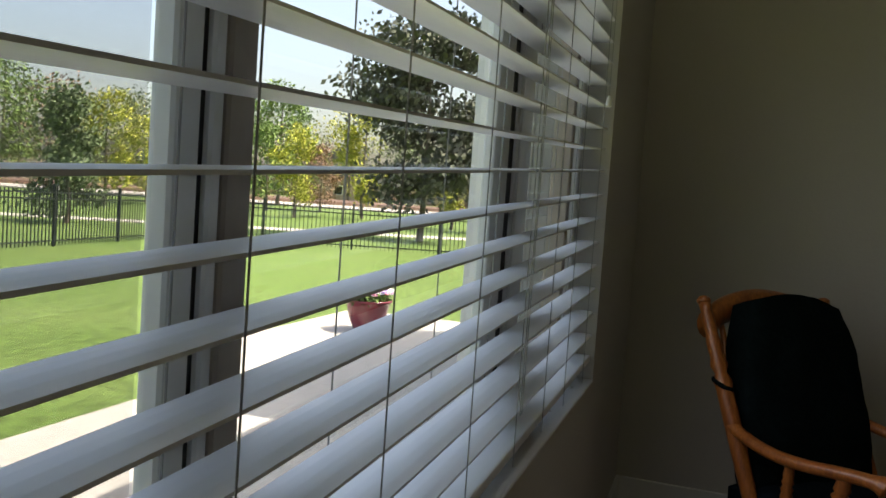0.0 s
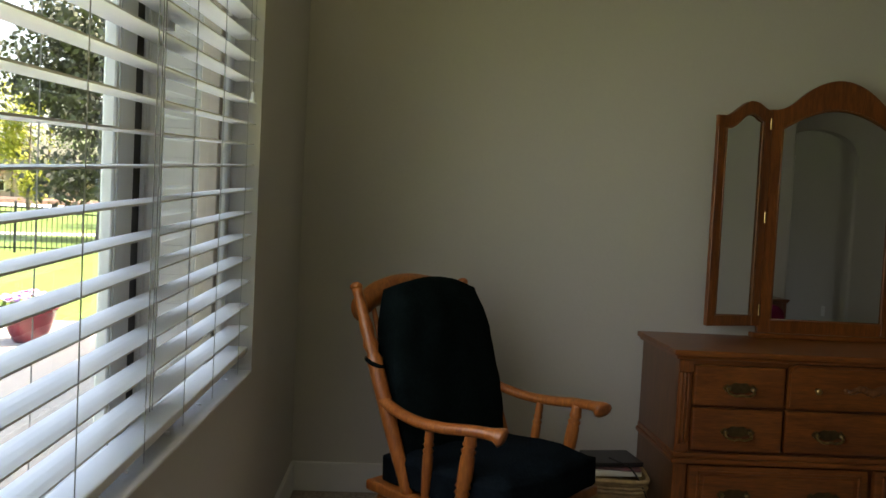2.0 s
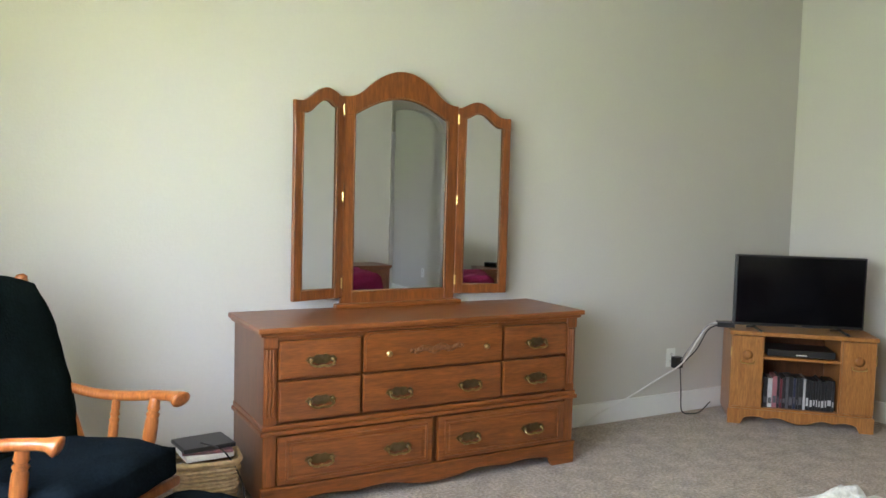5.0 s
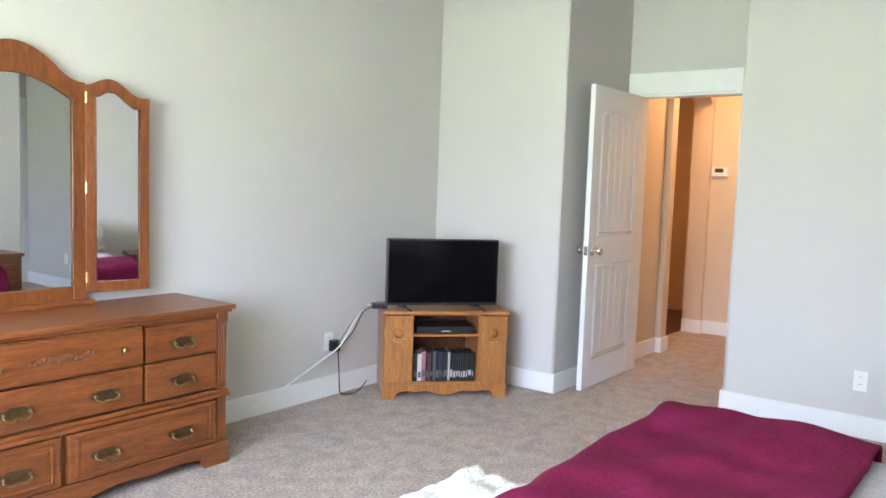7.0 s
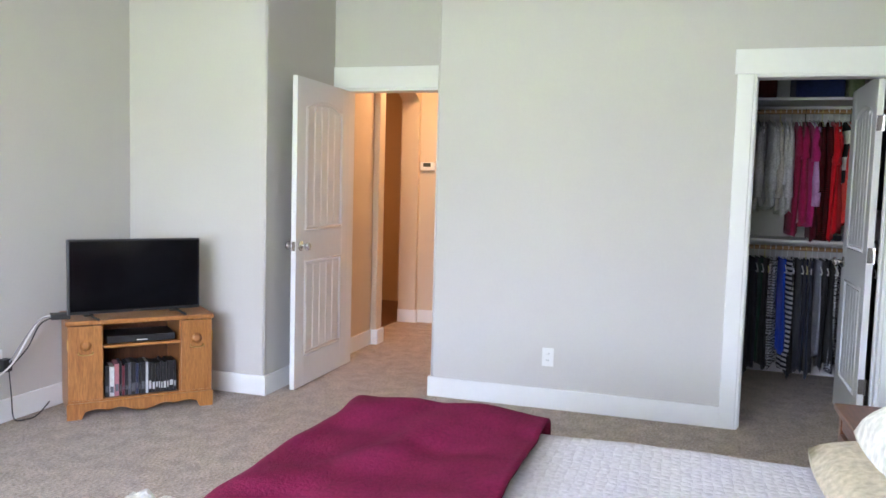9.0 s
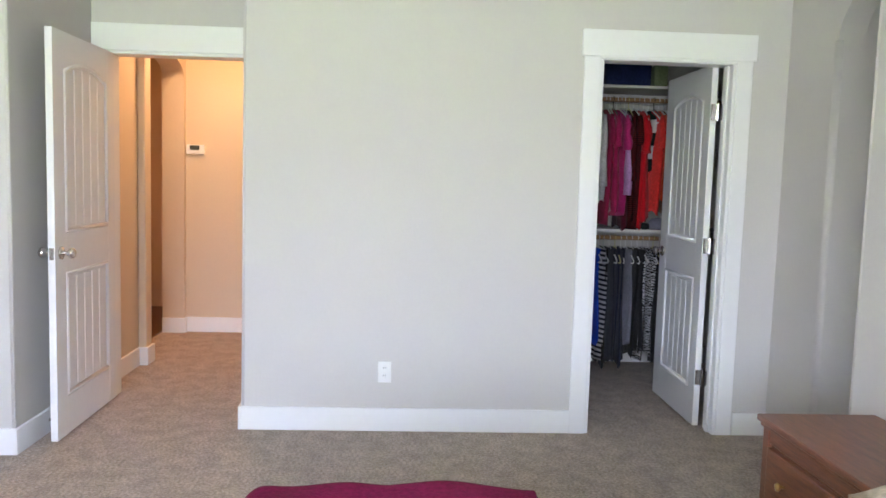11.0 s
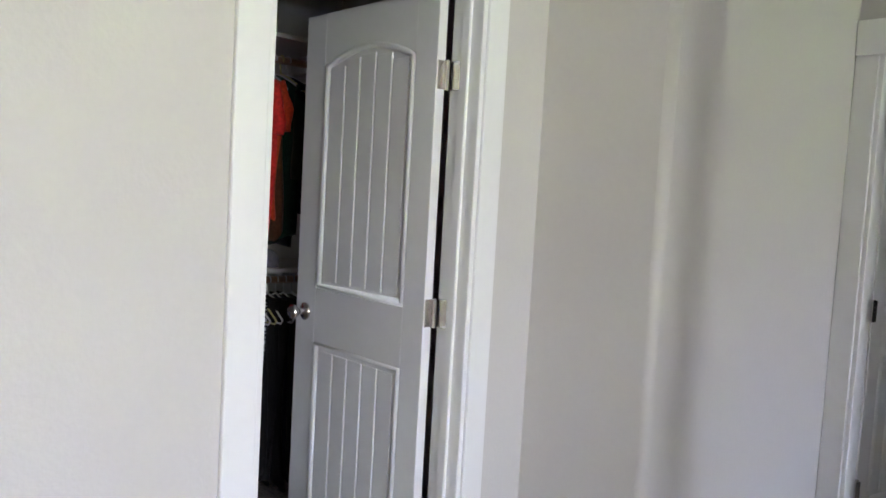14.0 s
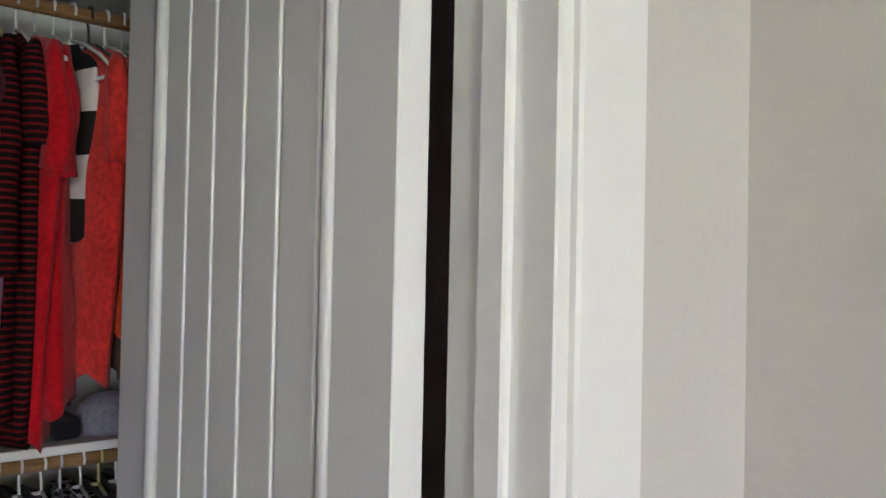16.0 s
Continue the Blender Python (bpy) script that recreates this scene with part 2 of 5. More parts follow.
wall("wall_far_room", [((6.9, 1.5, 0), (9.6, 1.6, CEILING)), ((9.5, -0.8, 0), (9.6, 1.5, CEILING)), ((6.9, -0.8, 0), (7.0, 1.5, CEILING))], HALL, "far room wall, warm light in its paint")
WOODFLOOR = material("dark_wood_floor", (0.13, 0.055, 0.025), 0.35, grain=0.3, scale=14, stretch=(1, 8, 1), mix=0.6, second=(0.08, 0.03, 0.014), mix_scale=5, per_object=0.2)
structure("floor_far_room", box((7.0, HY + 0.01, 0.0), (9.5, 1.5, 0.006)), WOODFLOOR, "dark brown wooden floor", "wood floor")


def baseboard(name, runs, h=0.128, t=0.016):
    """Runs of skirting: (x0, y0, x1, y1, nx, ny), with the way the face looks."""
    bm = bmesh.new()
    for x0, y0, x1, y1, nx, ny in runs:
        lo = (min(x0, x1, x0 + nx * t, x1 + nx * t), min(y0, y1, y0 + ny * t, y1 + ny * t), 0)
        hi = (max(x0, x1, x0 + nx * t, x1 + nx * t), max(y0, y1, y0 + ny * t, y1 + ny * t), h)
        add_box(bm, lo, hi, 0.003, 1)
    return structure(name, bm, TRIM, "white painted flat baseboard", "baseboard")


baseboard("baseboard_1", [(0, 0, XT - 0.016, 0, 0, -1), (0, -0.016, 0, -4.56, 1, 0)])
baseboard("baseboard_2", [(XT, 0, XT, YR - 0.016, -1, 0), (XT, YR, XD, YR, 0, -1)])
baseboard("baseboard_3", [(XC, YC, XC, DOOR_N + 0.085, -1, 0), (XC - 0.016, YC, XD, YC, 0, 1)])
baseboard("baseboard_4", [(XC, DOOR_S - 0.095, XC, YA, -1, 0), (XC - 0.016, YA, XP - 0.016, YA, 0, 1), (XP, YA, XP, YB, -1, 0)])
baseboard("baseboard_5", [(0.016, YH, XH, YH, 0, 1)])
baseboard("baseboard_6", [(XD + 0.12, -1.0, 7.074, -1.0, 0, -1), (7.09, -1.0, 7.09, -1.071, -1, 0), (7.09, -1.055, HO0 + 0.016, -1.055, 0, -1), (HO0, -1.055, HO0, HY, 1, 0), (HO1, -1.0, HO1, HY, -1, 0), (HO1 - 0.016, -1.0, XE - 0.016, -1.0, 0, -1), (XE, -1.0, XE, YC, -1, 0)])
baseboard("baseboard_7", [(7.0, 1.5, 9.5, 1.5, 0, -1)])
baseboard("baseboard_8", [(BACK, -5.3, BACK, YC - 0.12, -1, 0)])


def casing(name, x, y0, y1, top, face, both=True, head_over=0.015, w=0.092):
    """Flat white casing round an opening in a wall across x, on its face that looks along -x."""
    bm = bmesh.new()
    add_box(bm, (x - 0.018, y0, 0), (x, y0 + w, top), 0.003, 1)
    if both:
        add_box(bm, (x - 0.018, y1 - w, 0), (x, y1, top), 0.003, 1)
    add_box(bm, (x - 0.026, (y1 - w if both else y1) - head_over, top), (x, y0 + w + head_over, top + 0.138), 0.003, 1)
    add_box(bm, (x - 0.022, y1, top - 0.012), (x, y0, top + 0.002), 0.002, 1)
    return structure(name, bm, TRIM, "white painted flat door casing", "door casing")


casing("trim_closet_casing", XC, DOOR_N, DOOR_S, DOOR_TOP, -1, w=0.088)
bm = bmesh.new()
for y0, y1 in ((DOOR_N - 0.018, DOOR_N), (DOOR_S, DOOR_S + 0.018)):
    add_box(bm, (XC - 0.01, y0, 0), (XC + 0.12, y1, DOOR_TOP), 0.002, 1)
add_box(bm, (XC - 0.01, DOOR_S, DOOR_TOP - 0.018), (XC + 0.12, DOOR_N, DOOR_TOP), 0.002, 1)
add_box(bm, (XC + 0.035, DOOR_S + 0.018, 0), (XC + 0.07, DOOR_S + 0.030, DOOR_TOP - 0.018), 0.003, 1)
add_box(bm, (XC + 0.035, DOOR_N - 0.030, 0), (XC + 0.07, DOOR_N - 0.018, DOOR_TOP - 0.018), 0.003, 1)
structure("trim_closet_jamb", bm, TRIM, "white painted door jamb with a stop", "door jamb")
bm = bmesh.new()
add_box(bm, (XD - 0.024, YC + 0.001, 2.06), (XD, YR - 0.004, 2.215), 0.003, 1)
add_box(bm, (XD - 0.018, YC + 0.001, 0), (XD, -1.94, 2.06), 0.003, 1)
add_box(bm, (XD - 0.018, -1.11, 0), (XD, YR - 0.004, 2.06), 0.003, 1)
add_box(bm, (XD - 0.01, -1.94, 0), (XD + 0.13, -1.922, 2.06), 0.002, 1)
add_box(bm, (XD - 0.01, -1.128, 0), (XD + 0.13, -1.11, 2.06), 0.002, 1)
add_box(bm, (XD - 0.01, -1.922, 2.042), (XD + 0.13, -1.128, 2.06), 0.002, 1)
structure("trim_entry_casing", bm, TRIM, "white painted entry door casing and jamb", "door casing")
bm = bmesh.new()
add_box(bm, (5.16, YB, 0), (5.248, YB + 0.018, 2.055), 0.003, 1)
add_box(bm, (4.31, YB, 2.055), (5.248, YB + 0.026, 2.195), 0.003, 1)
add_box(bm, (4.33, YB, 0), (4.42, YB + 0.018, 2.055), 0.003, 1)
add_box(bm, (5.142, YB - 0.12, 0), (5.16, YB + 0.01, 2.055), 0.002, 1)
structure("trim_passage_casing", bm, TRIM, "white painted door casing in the passage", "door casing")

# ---- doors ----
DOORPAINT = material("white_door_paint", (0.78, 0.78, 0.78), 0.42, grain=0.01, scale=40, mix=0.4, second=(0.75, 0.75, 0.755), mix_scale=3, bump=0.0004, bump_scale=30)
NICKEL = material("satin_nickel", (0.62, 0.60, 0.57), 0.24, 1.0, grain=0.05, scale=80)
DARKMETAL = material("dark_bronze", (0.15, 0.11, 0.055), 0.35, 0.9, grain=0.2, scale=60)
BRASS = material("aged_brass", (0.62, 0.45, 0.20), 0.30, 1.0, grain=0.15, scale=90, mix=0.6, second=(0.45, 0.31, 0.12), mix_scale=60)


def panel_outline(x0, x1, z0, z1, rise):
    pts = [(x0, z0), (x1, z0), (x1, z1)]
    if rise > 0:
        n = 12
        pts += [(x1 + (x0 - x1) * k / n, z1 + rise * (1 - (2 * k / n - 1) ** 2)) for k in range(1, n)]
    return pts + [(x0, z1)]


def door_leaf(name, m, width, label):
    """A two-panel plank-style leaf, hinged at x = 0, its thickness from y = 0 to 0.035."""
    d = thing(name, m, label, "door", "", "structure")
    T, H = 0.035, 2.03
    px0, px1 = 0.102, width - 0.124
    lo0, lo1, up0, up1, rise = 0.20, 0.835, 1.035, 1.845, 0.055
    bm = bmesh.new()
    add_box(bm, (0.02, 0.010, 0.02), (width - 0.02, T - 0.010, H - 0.02))
    for lo, hi in (((0, 0, 0), (px0, T, H)), ((px1, 0, 0), (width, T, H)), ((px0, 0.0006, 0), (px1, T - 0.0006, lo0)), ((px0, 0.0006, lo1), (px1, T - 0.0006, up0))):
        add_box(bm, lo, hi, 0.0015, 1)
    n = 14
    top = [(px0, H)] + [(px0 + (px1 - px0) * k / n, up1 + rise * (1 - (2 * k / n - 1) ** 2)) for k in range(n + 1)] + [(px1, H)]
    add_prism(bm, top, T - 0.0012, pose(0, 0.0006, 0))
    bmesh.ops.recalc_face_normals(bm, faces=bm.faces)
    body = part("body", bm, DOORPAINT, d)
    for z0, z1, r in ((lo0, lo1, 0), (up0, up1, rise)):
        for side in (0, 1):
            y = T - 0.007 if side else 0.007
            loop = [(x, y, z) for x, z in panel_outline(px0 + 0.012, px1 - 0.012, z0 + 0.012, z1 - 0.008, r)]
            bm = bmesh.new()
            add_tube(bm, loop + [loop[0]], 0.0125, 8)
            part("panel_moulding", bm, DOORPAINT, d, "", True)
            k = 5
            step = (px1 - px0 - 0.07) / k
            for i in range(k):
                x0 = px0 + 0.035 + step * i
                u = abs((i + 0.5) / k * 2 - 1)
                h = z1 - 0.028 + r * (1 - u * u) * 0.9
                part("plank", box((x0 + 0.0035, T - 0.012 if side else 0.004, z0 + 0.03), (x0 + step - 0.0035, T - 0.004 if side else 0.012, h), 0.0035, 2), DOORPAINT, d)
    for side in (1, -1):
        y = T if side > 0 else 0
        q = pose(width - 0.065, y, 0.94) @ pose(0, 0, 0, -90 * side, 0, 0)
        k = part("knob", lathe([(0.032, 0), (0.033, 0.006), (0.026, 0.011), (0.012, 0.014), (0.011, 0.034), (0.020, 0.040), (0.027, 0.050), (0.027, 0.060), (0.019, 0.068), (0.004, 0.070)], 20, q), NICKEL, d, "satin nickel round door knob", True)
    part("latch_plate", box((width - 0.001, 0.006, 0.91), (width + 0.0015, T - 0.006, 0.97), 0.0005, 1), NICKEL, d, "nickel latch plate")
    for z in (0.28, 1.03, 1.77):
        bm = bmesh.new()
        add_lathe(bm, [(0.006, z - 0.046), (0.0065, z - 0.045), (0.0065, z + 0.045), (0.006, z + 0.046)], 10, pose(-0.006, -0.004, 0))
        add_box(bm, (-0.0022, -0.002, z - 0.044), (0.0, T - 0.003, z + 0.044), 0.001, 1)
        add_box(bm, (-0.048, -0.0205, z - 0.044), (-0.008, -0.018, z + 0.044), 0.001, 1)
        for dz in (-0.03, 0, 0.03):
            add_lathe(bm, [(0.0038, 0), (0.002, 0.002)], 8, pose(-0.0022, T * 0.55 + (0.006 if dz else -0.006), z + dz) @ pose(0, 0, 0, 0, -90, 0))
        part("hinge", bm, NICKEL, d, "satin nickel butt hinge")
    return d


# closet leaf stands open into the closet, the entry leaf into the bedroom
door_leaf("door_1", pose(5.838, -4.556, 0.012, 0, 0, -0.5), 0.73, "white two-panel plank door standing open into the closet")
door_leaf("door_2", pose(XD - 0.012, -1.112, 0.012, 0, 0, 180.5), 0.81, "white two-panel plank door standing open into the bedroom")
door_leaf("door_3", pose(5.135, YB - 0.10, 0.012, 0, 0, -97), 0.70, "white door standing open at the end of the passage")
structure("trim_strike_plate", box((XD - 0.012, -1.924, 0.91), (XD + 0.02, -1.9205, 0.99), 0.001, 1), NICKEL, "nickel strike plate on the jamb", "strike plate")


# ---- outlets and switches ----
PLASTIC = material("white_plastic", (0.80, 0.80, 0.78), 0.35, grain=0.01)
BLACKPLASTIC = material("black_plastic", (0.015, 0.015, 0.016), 0.35, grain=0.15, scale=80)


def outlet(m, label):
    o = thing("wall_outlet", m, label, "outlet")
    part("cover_plate", box((-0.036, -0.006, -0.058), (0.036, 0, 0.058), 0.003, 2), PLASTIC, o)
    for dz in (-0.021, 0.021):
        bm = bmesh.new()
        add_lathe(bm, [(0.0165, 0), (0.0165, 0.0022), (0.0155, 0.0028)], 20, pose(0, -0.006, dz) @ pose(0, 0, 0, 90, 0, 0))
        r = part("receptacle", bm, PLASTIC, o)
        for dx in (-0.006, 0.006):
            part("slot", box((dx - 0.0012, -0.0096, dz - 0.002), (dx + 0.0012, -0.0085, dz + 0.007), 0), BLACKPLASTIC, r, "dark slot")
    return o


outlet(pose(XC, -2.765, 0.325, 0, 0, -90), "white duplex outlet low on the closet wall")
outlet(pose(XP, -5.34, 0.355, 0, 0, -90), "white duplex outlet low on the passage wall")
outlet(pose(4.225, 0, 0.35, 0, 0, 0), "white duplex outlet with a black adapter plugged in")

th = thing("thermostat", pose(XE, -1.085, 1.555, 0, 0, -90), "white wall thermostat with a dark display", "thermostat")
part("case", box((-0.075, -0.028, -0.035), (0.075, 0, 0.045), 0.006, 2), PLASTIC, th)
part("display", box((-0.045, -0.0305, 0.0), (0.035, -0.027, 0.038), 0.002, 1), material("dark_display", (0.05, 0.055, 0.045), 0.3), th, "dark grey display")


# ---- window and blinds ----
VINYL = material("white_vinyl", (0.74, 0.74, 0.71), 0.4, grain=0.015)
# brown of window parts standing in shade, put into the base colour
TAUPE = material("taupe_shaded_trim", (0.30, 0.25, 0.20), 0.6, grain=0.06, scale=30)
SEAL = material("black_gasket", (0.012, 0.012, 0.012), 0.6, grain=0.1)
SLAT = material("white_faux_wood_slat", (0.86, 0.86, 0.85), 0.42, grain=0.012, scale=20, stretch=(8, 1, 8), mix=0.35, second=(0.82, 0.82, 0.815), mix_scale=6)
CORD = material("pale_cord", (0.30, 0.29, 0.27), 0.8, grain=0.1)
glass = bpy.data.materials.new("window_glass")
glass.use_nodes = True
gn, gl = glass.node_tree.nodes, glass.node_tree.links
gn.remove(gn["Principled BSDF"])
g_t, g_g, g_m, g_f = gn.new("ShaderNodeBsdfTransparent"), gn.new("ShaderNodeBsdfGlossy"), gn.new("ShaderNodeMixShader"), gn.new("ShaderNodeFresnel")
g_t.inputs[0].default_value, g_g.inputs["Roughness"].default_value = (0.93, 0.95, 0.94, 1), 0.01
g_f.inputs[0].default_value = 1.45
gl.new(g_f.outputs[0], g_m.inputs[0])
gl.new(g_t.outputs[0], g_m.inputs[1])
gl.new(g_g.outputs[0], g_m.inputs[2])
gl.new(g_m.outputs[0], gn["Material Output"].inputs[0])
mesh_mat = bpy.data.materials.new("insect_screen")
mesh_mat.use_nodes = True
sn, sl = mesh_mat.node_tree.nodes, mesh_mat.node_tree.links
s_t, s_m = sn.new("ShaderNodeBsdfTransparent"), sn.new("ShaderNodeMixShader")
sn["Principled BSDF"].inputs["Base Color"].default_value = (0.06, 0.06, 0.06, 1)
s_co, s_w = sn.new("ShaderNodeTexCoord"), sn.new("ShaderNodeTexWave")
s_w.bands_direction = "Z"
s_w.inputs["Scale"].default_value = 420
s_r = sn.new("ShaderNodeMapRange")
s_r.inputs[3].default_value, s_r.inputs[4].default_value = 0.16, 0.26
sl.new(s_co.outputs["Object"], s_w.inputs[0])
sl.new(s_w.outputs[0], s_r.inputs[0])
sl.new(s_r.outputs[0], s_m.inputs[0])
sl.new(s_t.outputs[0], s_m.inputs[1])
sl.new(sn["Principled BSDF"].outputs[0], s_m.inputs[2])
sl.new(s_m.outputs[0], sn["Material Output"].inputs[0])

def sheet(lo, hi):
    """One upright pane across x, its face to the room."""
    bm = bmesh.new()
    bm.faces.new([bm.verts.new(q) for q in ((lo[0], lo[1], lo[2]), (lo[0], hi[1], lo[2]), (lo[0], hi[1], hi[2]), (lo[0], lo[1], hi[2]))])
    return bm


win = thing("window_1", pose(0, 0, 0), "wide white vinyl window in three sections behind blinds", "window", "", "structure")
bm = bmesh.new()
for lo, hi in (((-0.155, WIN_S, SILL), (-0.085, WIN_N, SILL + 0.045)), ((-0.155, WIN_S, HEAD - 0.045), (-0.085, WIN_N, HEAD)), ((-0.155, WIN_N - 0.045, SILL), (-0.085, WIN_N, HEAD)), ((-0.155, WIN_S, SILL), (-0.085, WIN_S + 0.045, HEAD))):
    add_box(bm, lo, hi, 0.004, 1)
part("window_frame", bm, VINYL, win)
# mullions: pale sash stiles, a black gasket and a cover, shade painted in as taupe
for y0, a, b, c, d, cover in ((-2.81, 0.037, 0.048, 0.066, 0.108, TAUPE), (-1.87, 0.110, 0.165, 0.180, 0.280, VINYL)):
    part("mullion", box((-0.132, y0, SILL + 0.04), (-0.108, y0 + a, HEAD - 0.04), 0.003, 1), VINYL, win)
    part("gasket", box((-0.130, y0 + a, SILL + 0.04), (-0.114, y0 + b, HEAD - 0.04)), SEAL, win, "black rubber gasket")
    part("sash_stile", box((-0.132, y0 + b, SILL + 0.04), (-0.106, y0 + c, HEAD - 0.04), 0.003, 1), VINYL, win)
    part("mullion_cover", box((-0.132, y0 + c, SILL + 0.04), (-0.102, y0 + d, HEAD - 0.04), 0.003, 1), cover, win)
# stile in the same taupe, its shade painted on
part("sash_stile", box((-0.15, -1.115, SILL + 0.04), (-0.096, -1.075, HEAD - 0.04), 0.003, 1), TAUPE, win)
part("sash_latch", box((-0.094, -1.66, 1.60), (-0.075, -1.62, 1.66), 0.006, 2), VINYL, win)
for y0, y1 in ((WIN_S + 0.045, -2.81), (-2.702, -1.87), (-1.59, -1.115)):
    pane = part("pane", sheet((-0.125, y0, SILL + 0.04), (-0.125, y1, HEAD - 0.04)), glass, win)
    pane.visible_shadow = False
scr = part("insect_screen", box((-0.134, WIN_S + 0.045, SILL + 0.04), (-0.133, -2.81, HEAD - 0.04)), mesh_mat, win, "dark fine insect screen")
scr.visible_shadow = False
structure("window_1_sill", box((-0.15, WIN_S + 0.002, SILL - 0.002), (0.004, WIN_N - 0.002, SILL + 0.012), 0.006, 3), WALL, "greige drywall window sill", "window sill")

bathwin = thing("window_2", pose(0, 0, 0), "plain bathroom window with white frame", "window", "", "structure")
part("window_frame", box((-0.14, -6.25, 0.9), (-0.08, -6.2, 2.1), 0.003, 1), VINYL, bathwin)
p2 = part("pane", sheet((-0.12, -6.2, 0.9), (-0.12, -5.25, 2.1)), glass, bathwin)
p2.visible_shadow = False

blind = thing("window_blind", pose(-0.040, 0, 0), "wide white slatted blind, fully lowered, slats open", "window blind")
Y0, Y1 = WIN_S + 0.012, WIN_N - 0.012
part("headrail", box((-0.034, Y0, HEAD - 0.055), (0.034, Y1, HEAD - 0.003), 0.004, 1), SLAT, blind)
part("bottom_rail", box((-0.03, 0, 0.0), (0.03, Y1 - Y0, 0.02), 0.005, 2, pose(0, Y0, SILL + 0.014, 1.2, 0, 0)), SLAT, blind)
sl_bm = bmesh.new()
sw, st, cur = 0.0305, 0.0018, 0.0022
prof = [(-sw, -st), (-sw * 0.5, -st + cur * 0.75), (0, -st + cur), (sw * 0.5, -st + cur * 0.75), (sw, -st), (sw, st), (sw * 0.5, st + cur * 0.75), (0, st + cur), (-sw * 0.5, st + cur * 0.75), (-sw, st)]
add_prism(sl_bm, prof, Y1 - Y0)
bmesh.ops.recalc_face_normals(sl_bm, faces=sl_bm.faces)
first = part("slat", sl_bm, SLAT, blind)
PITCH = 0.062
# the slats hang a little askew, less so towards the sill
hang = [(1.269 + PITCH * k, 3.6 + 0.33 * min(k, 0)) for k in range(-8, 13)]
random.seed(4)
for k, (z, askew) in enumerate(hang):
    if k:
        o = first.copy()
        scene.collection.objects.link(o)
    else:
        o = first
    o.location = (0, Y0, z - (-2.25 - Y0) * math.tan(radians(askew)))
    o.rotation_euler = (radians(askew + random.uniform(-0.04, 0.04)), radians(-1.0 + random.uniform(-0.6, 0.6)), 0)
for y in (-2.848, -2.573, -2.25, -1.95, -1.70, -1.45, -1.16, -3.2):
    for dx in (-0.033, 0.033):
        part("ladder_cord", tube([(dx, y, SILL + 0.03), (dx + 0.001, y + 0.002, 1.4), (dx, y, HEAD - 0.05)], 0.0011, 5), CORD, blind, "thin pale ladder cord")
    part("cord_button", lathe([(0.006, 0), (0.006, 0.006)], 8, pose(0, y, SILL + 0.011)), PLASTIC, blind)
for y in (-1.922, -1.936):
    part("lift_cord", tube([(0.036, y, 0.84), (0.037, y + 0.004, 1.3), (0.036, y, HEAD - 0.05)], 0.0011, 5), CORD, blind, "thin white lift cord")
part("lift_cord", tube([(0.040, -1.13, 1.55), (0.040, -1.13, HEAD - 0.05)], 0.001, 5), CORD, blind)
part("tassel", lathe([(0.003, 0.03), (0.006, 0.022), (0.009, 0.004), (0.009, 0.0), (0.003, -0.001)], 12, pose(0.040, -1.13, 1.52)), PLASTIC, blind, "white plastic cord tassel")

# ---- wood ----
def wood(name, light, dark, rough=0.36, ring=9.0, stretch=(1, 10, 10), coat=0.25):
    """Grained wood: long streaks along local x, with darker pores."""
    m = bpy.data.materials.new(name)
    m.use_nodes = True
    n, l = m.node_tree.nodes, m.node_tree.links
    p = n["Principled BSDF"]
    p.inputs["Roughness"].default_value = rough
    p.inputs["Coat Weight"].default_value, p.inputs["Coat Roughness"].default_value = coat, 0.3
    co, mp, no, wv, r1, r2, mx, oi, add = (n.new("ShaderNode" + k) for k in ("TexCoord", "Mapping", "TexNoise", "TexNoise", "ValToRGB", "MapRange", "Mix", "ObjectInfo", "VectorMath"))
    mp.inputs["Scale"].default_value = stretch
    add.operation = "ADD"
    l.new(co.outputs["Object"], add.inputs[0])
    l.new(oi.outputs["Random"], add.inputs[1])
    l.new(add.outputs[0], mp.inputs[0])
    no.inputs["Scale"].default_value, no.inputs["Detail"].default_value, no.inputs["Distortion"].default_value = ring * 0.4, 6, 0.8
    wv.inputs["Scale"].default_value, wv.inputs["Detail"].default_value = ring * 2.4, 8
    l.new(mp.outputs[0], no.inputs["Vector"])
    l.new(mp.outputs[0], wv.inputs["Vector"])
    r1.color_ramp.elements[0].position, r1.color_ramp.elements[1].position = 0.32, 0.68
    r1.color_ramp.elements[0].color, r1.color_ramp.elements[1].color = (*dark, 1), (*light, 1)
    l.new(no.outputs[0], r1.inputs[0])
    r2.inputs[1].default_value, r2.inputs[2].default_value, r2.inputs[3].default_value, r2.inputs[4].default_value = 0.3, 0.62, 0.62, 1.06
    l.new(wv.outputs[0], r2.inputs[0])
    sc = n.new("ShaderNodeVectorMath")
    sc.operation = "SCALE"
    l.new(r1.outputs[0], sc.inputs[0])
    l.new(r2.outputs[0], sc.inputs["Scale"])
    l.new(sc.outputs[0], p.inputs["Base Color"])
    b = n.new("ShaderNodeBump")
    b.inputs["Strength"].default_value, b.inputs["Distance"].default_value = 0.12, 0.002
    l.new(wv.outputs[0], b.inputs["Height"])
    l.new(b.outputs[0], p.inputs["Normal"])
    return m


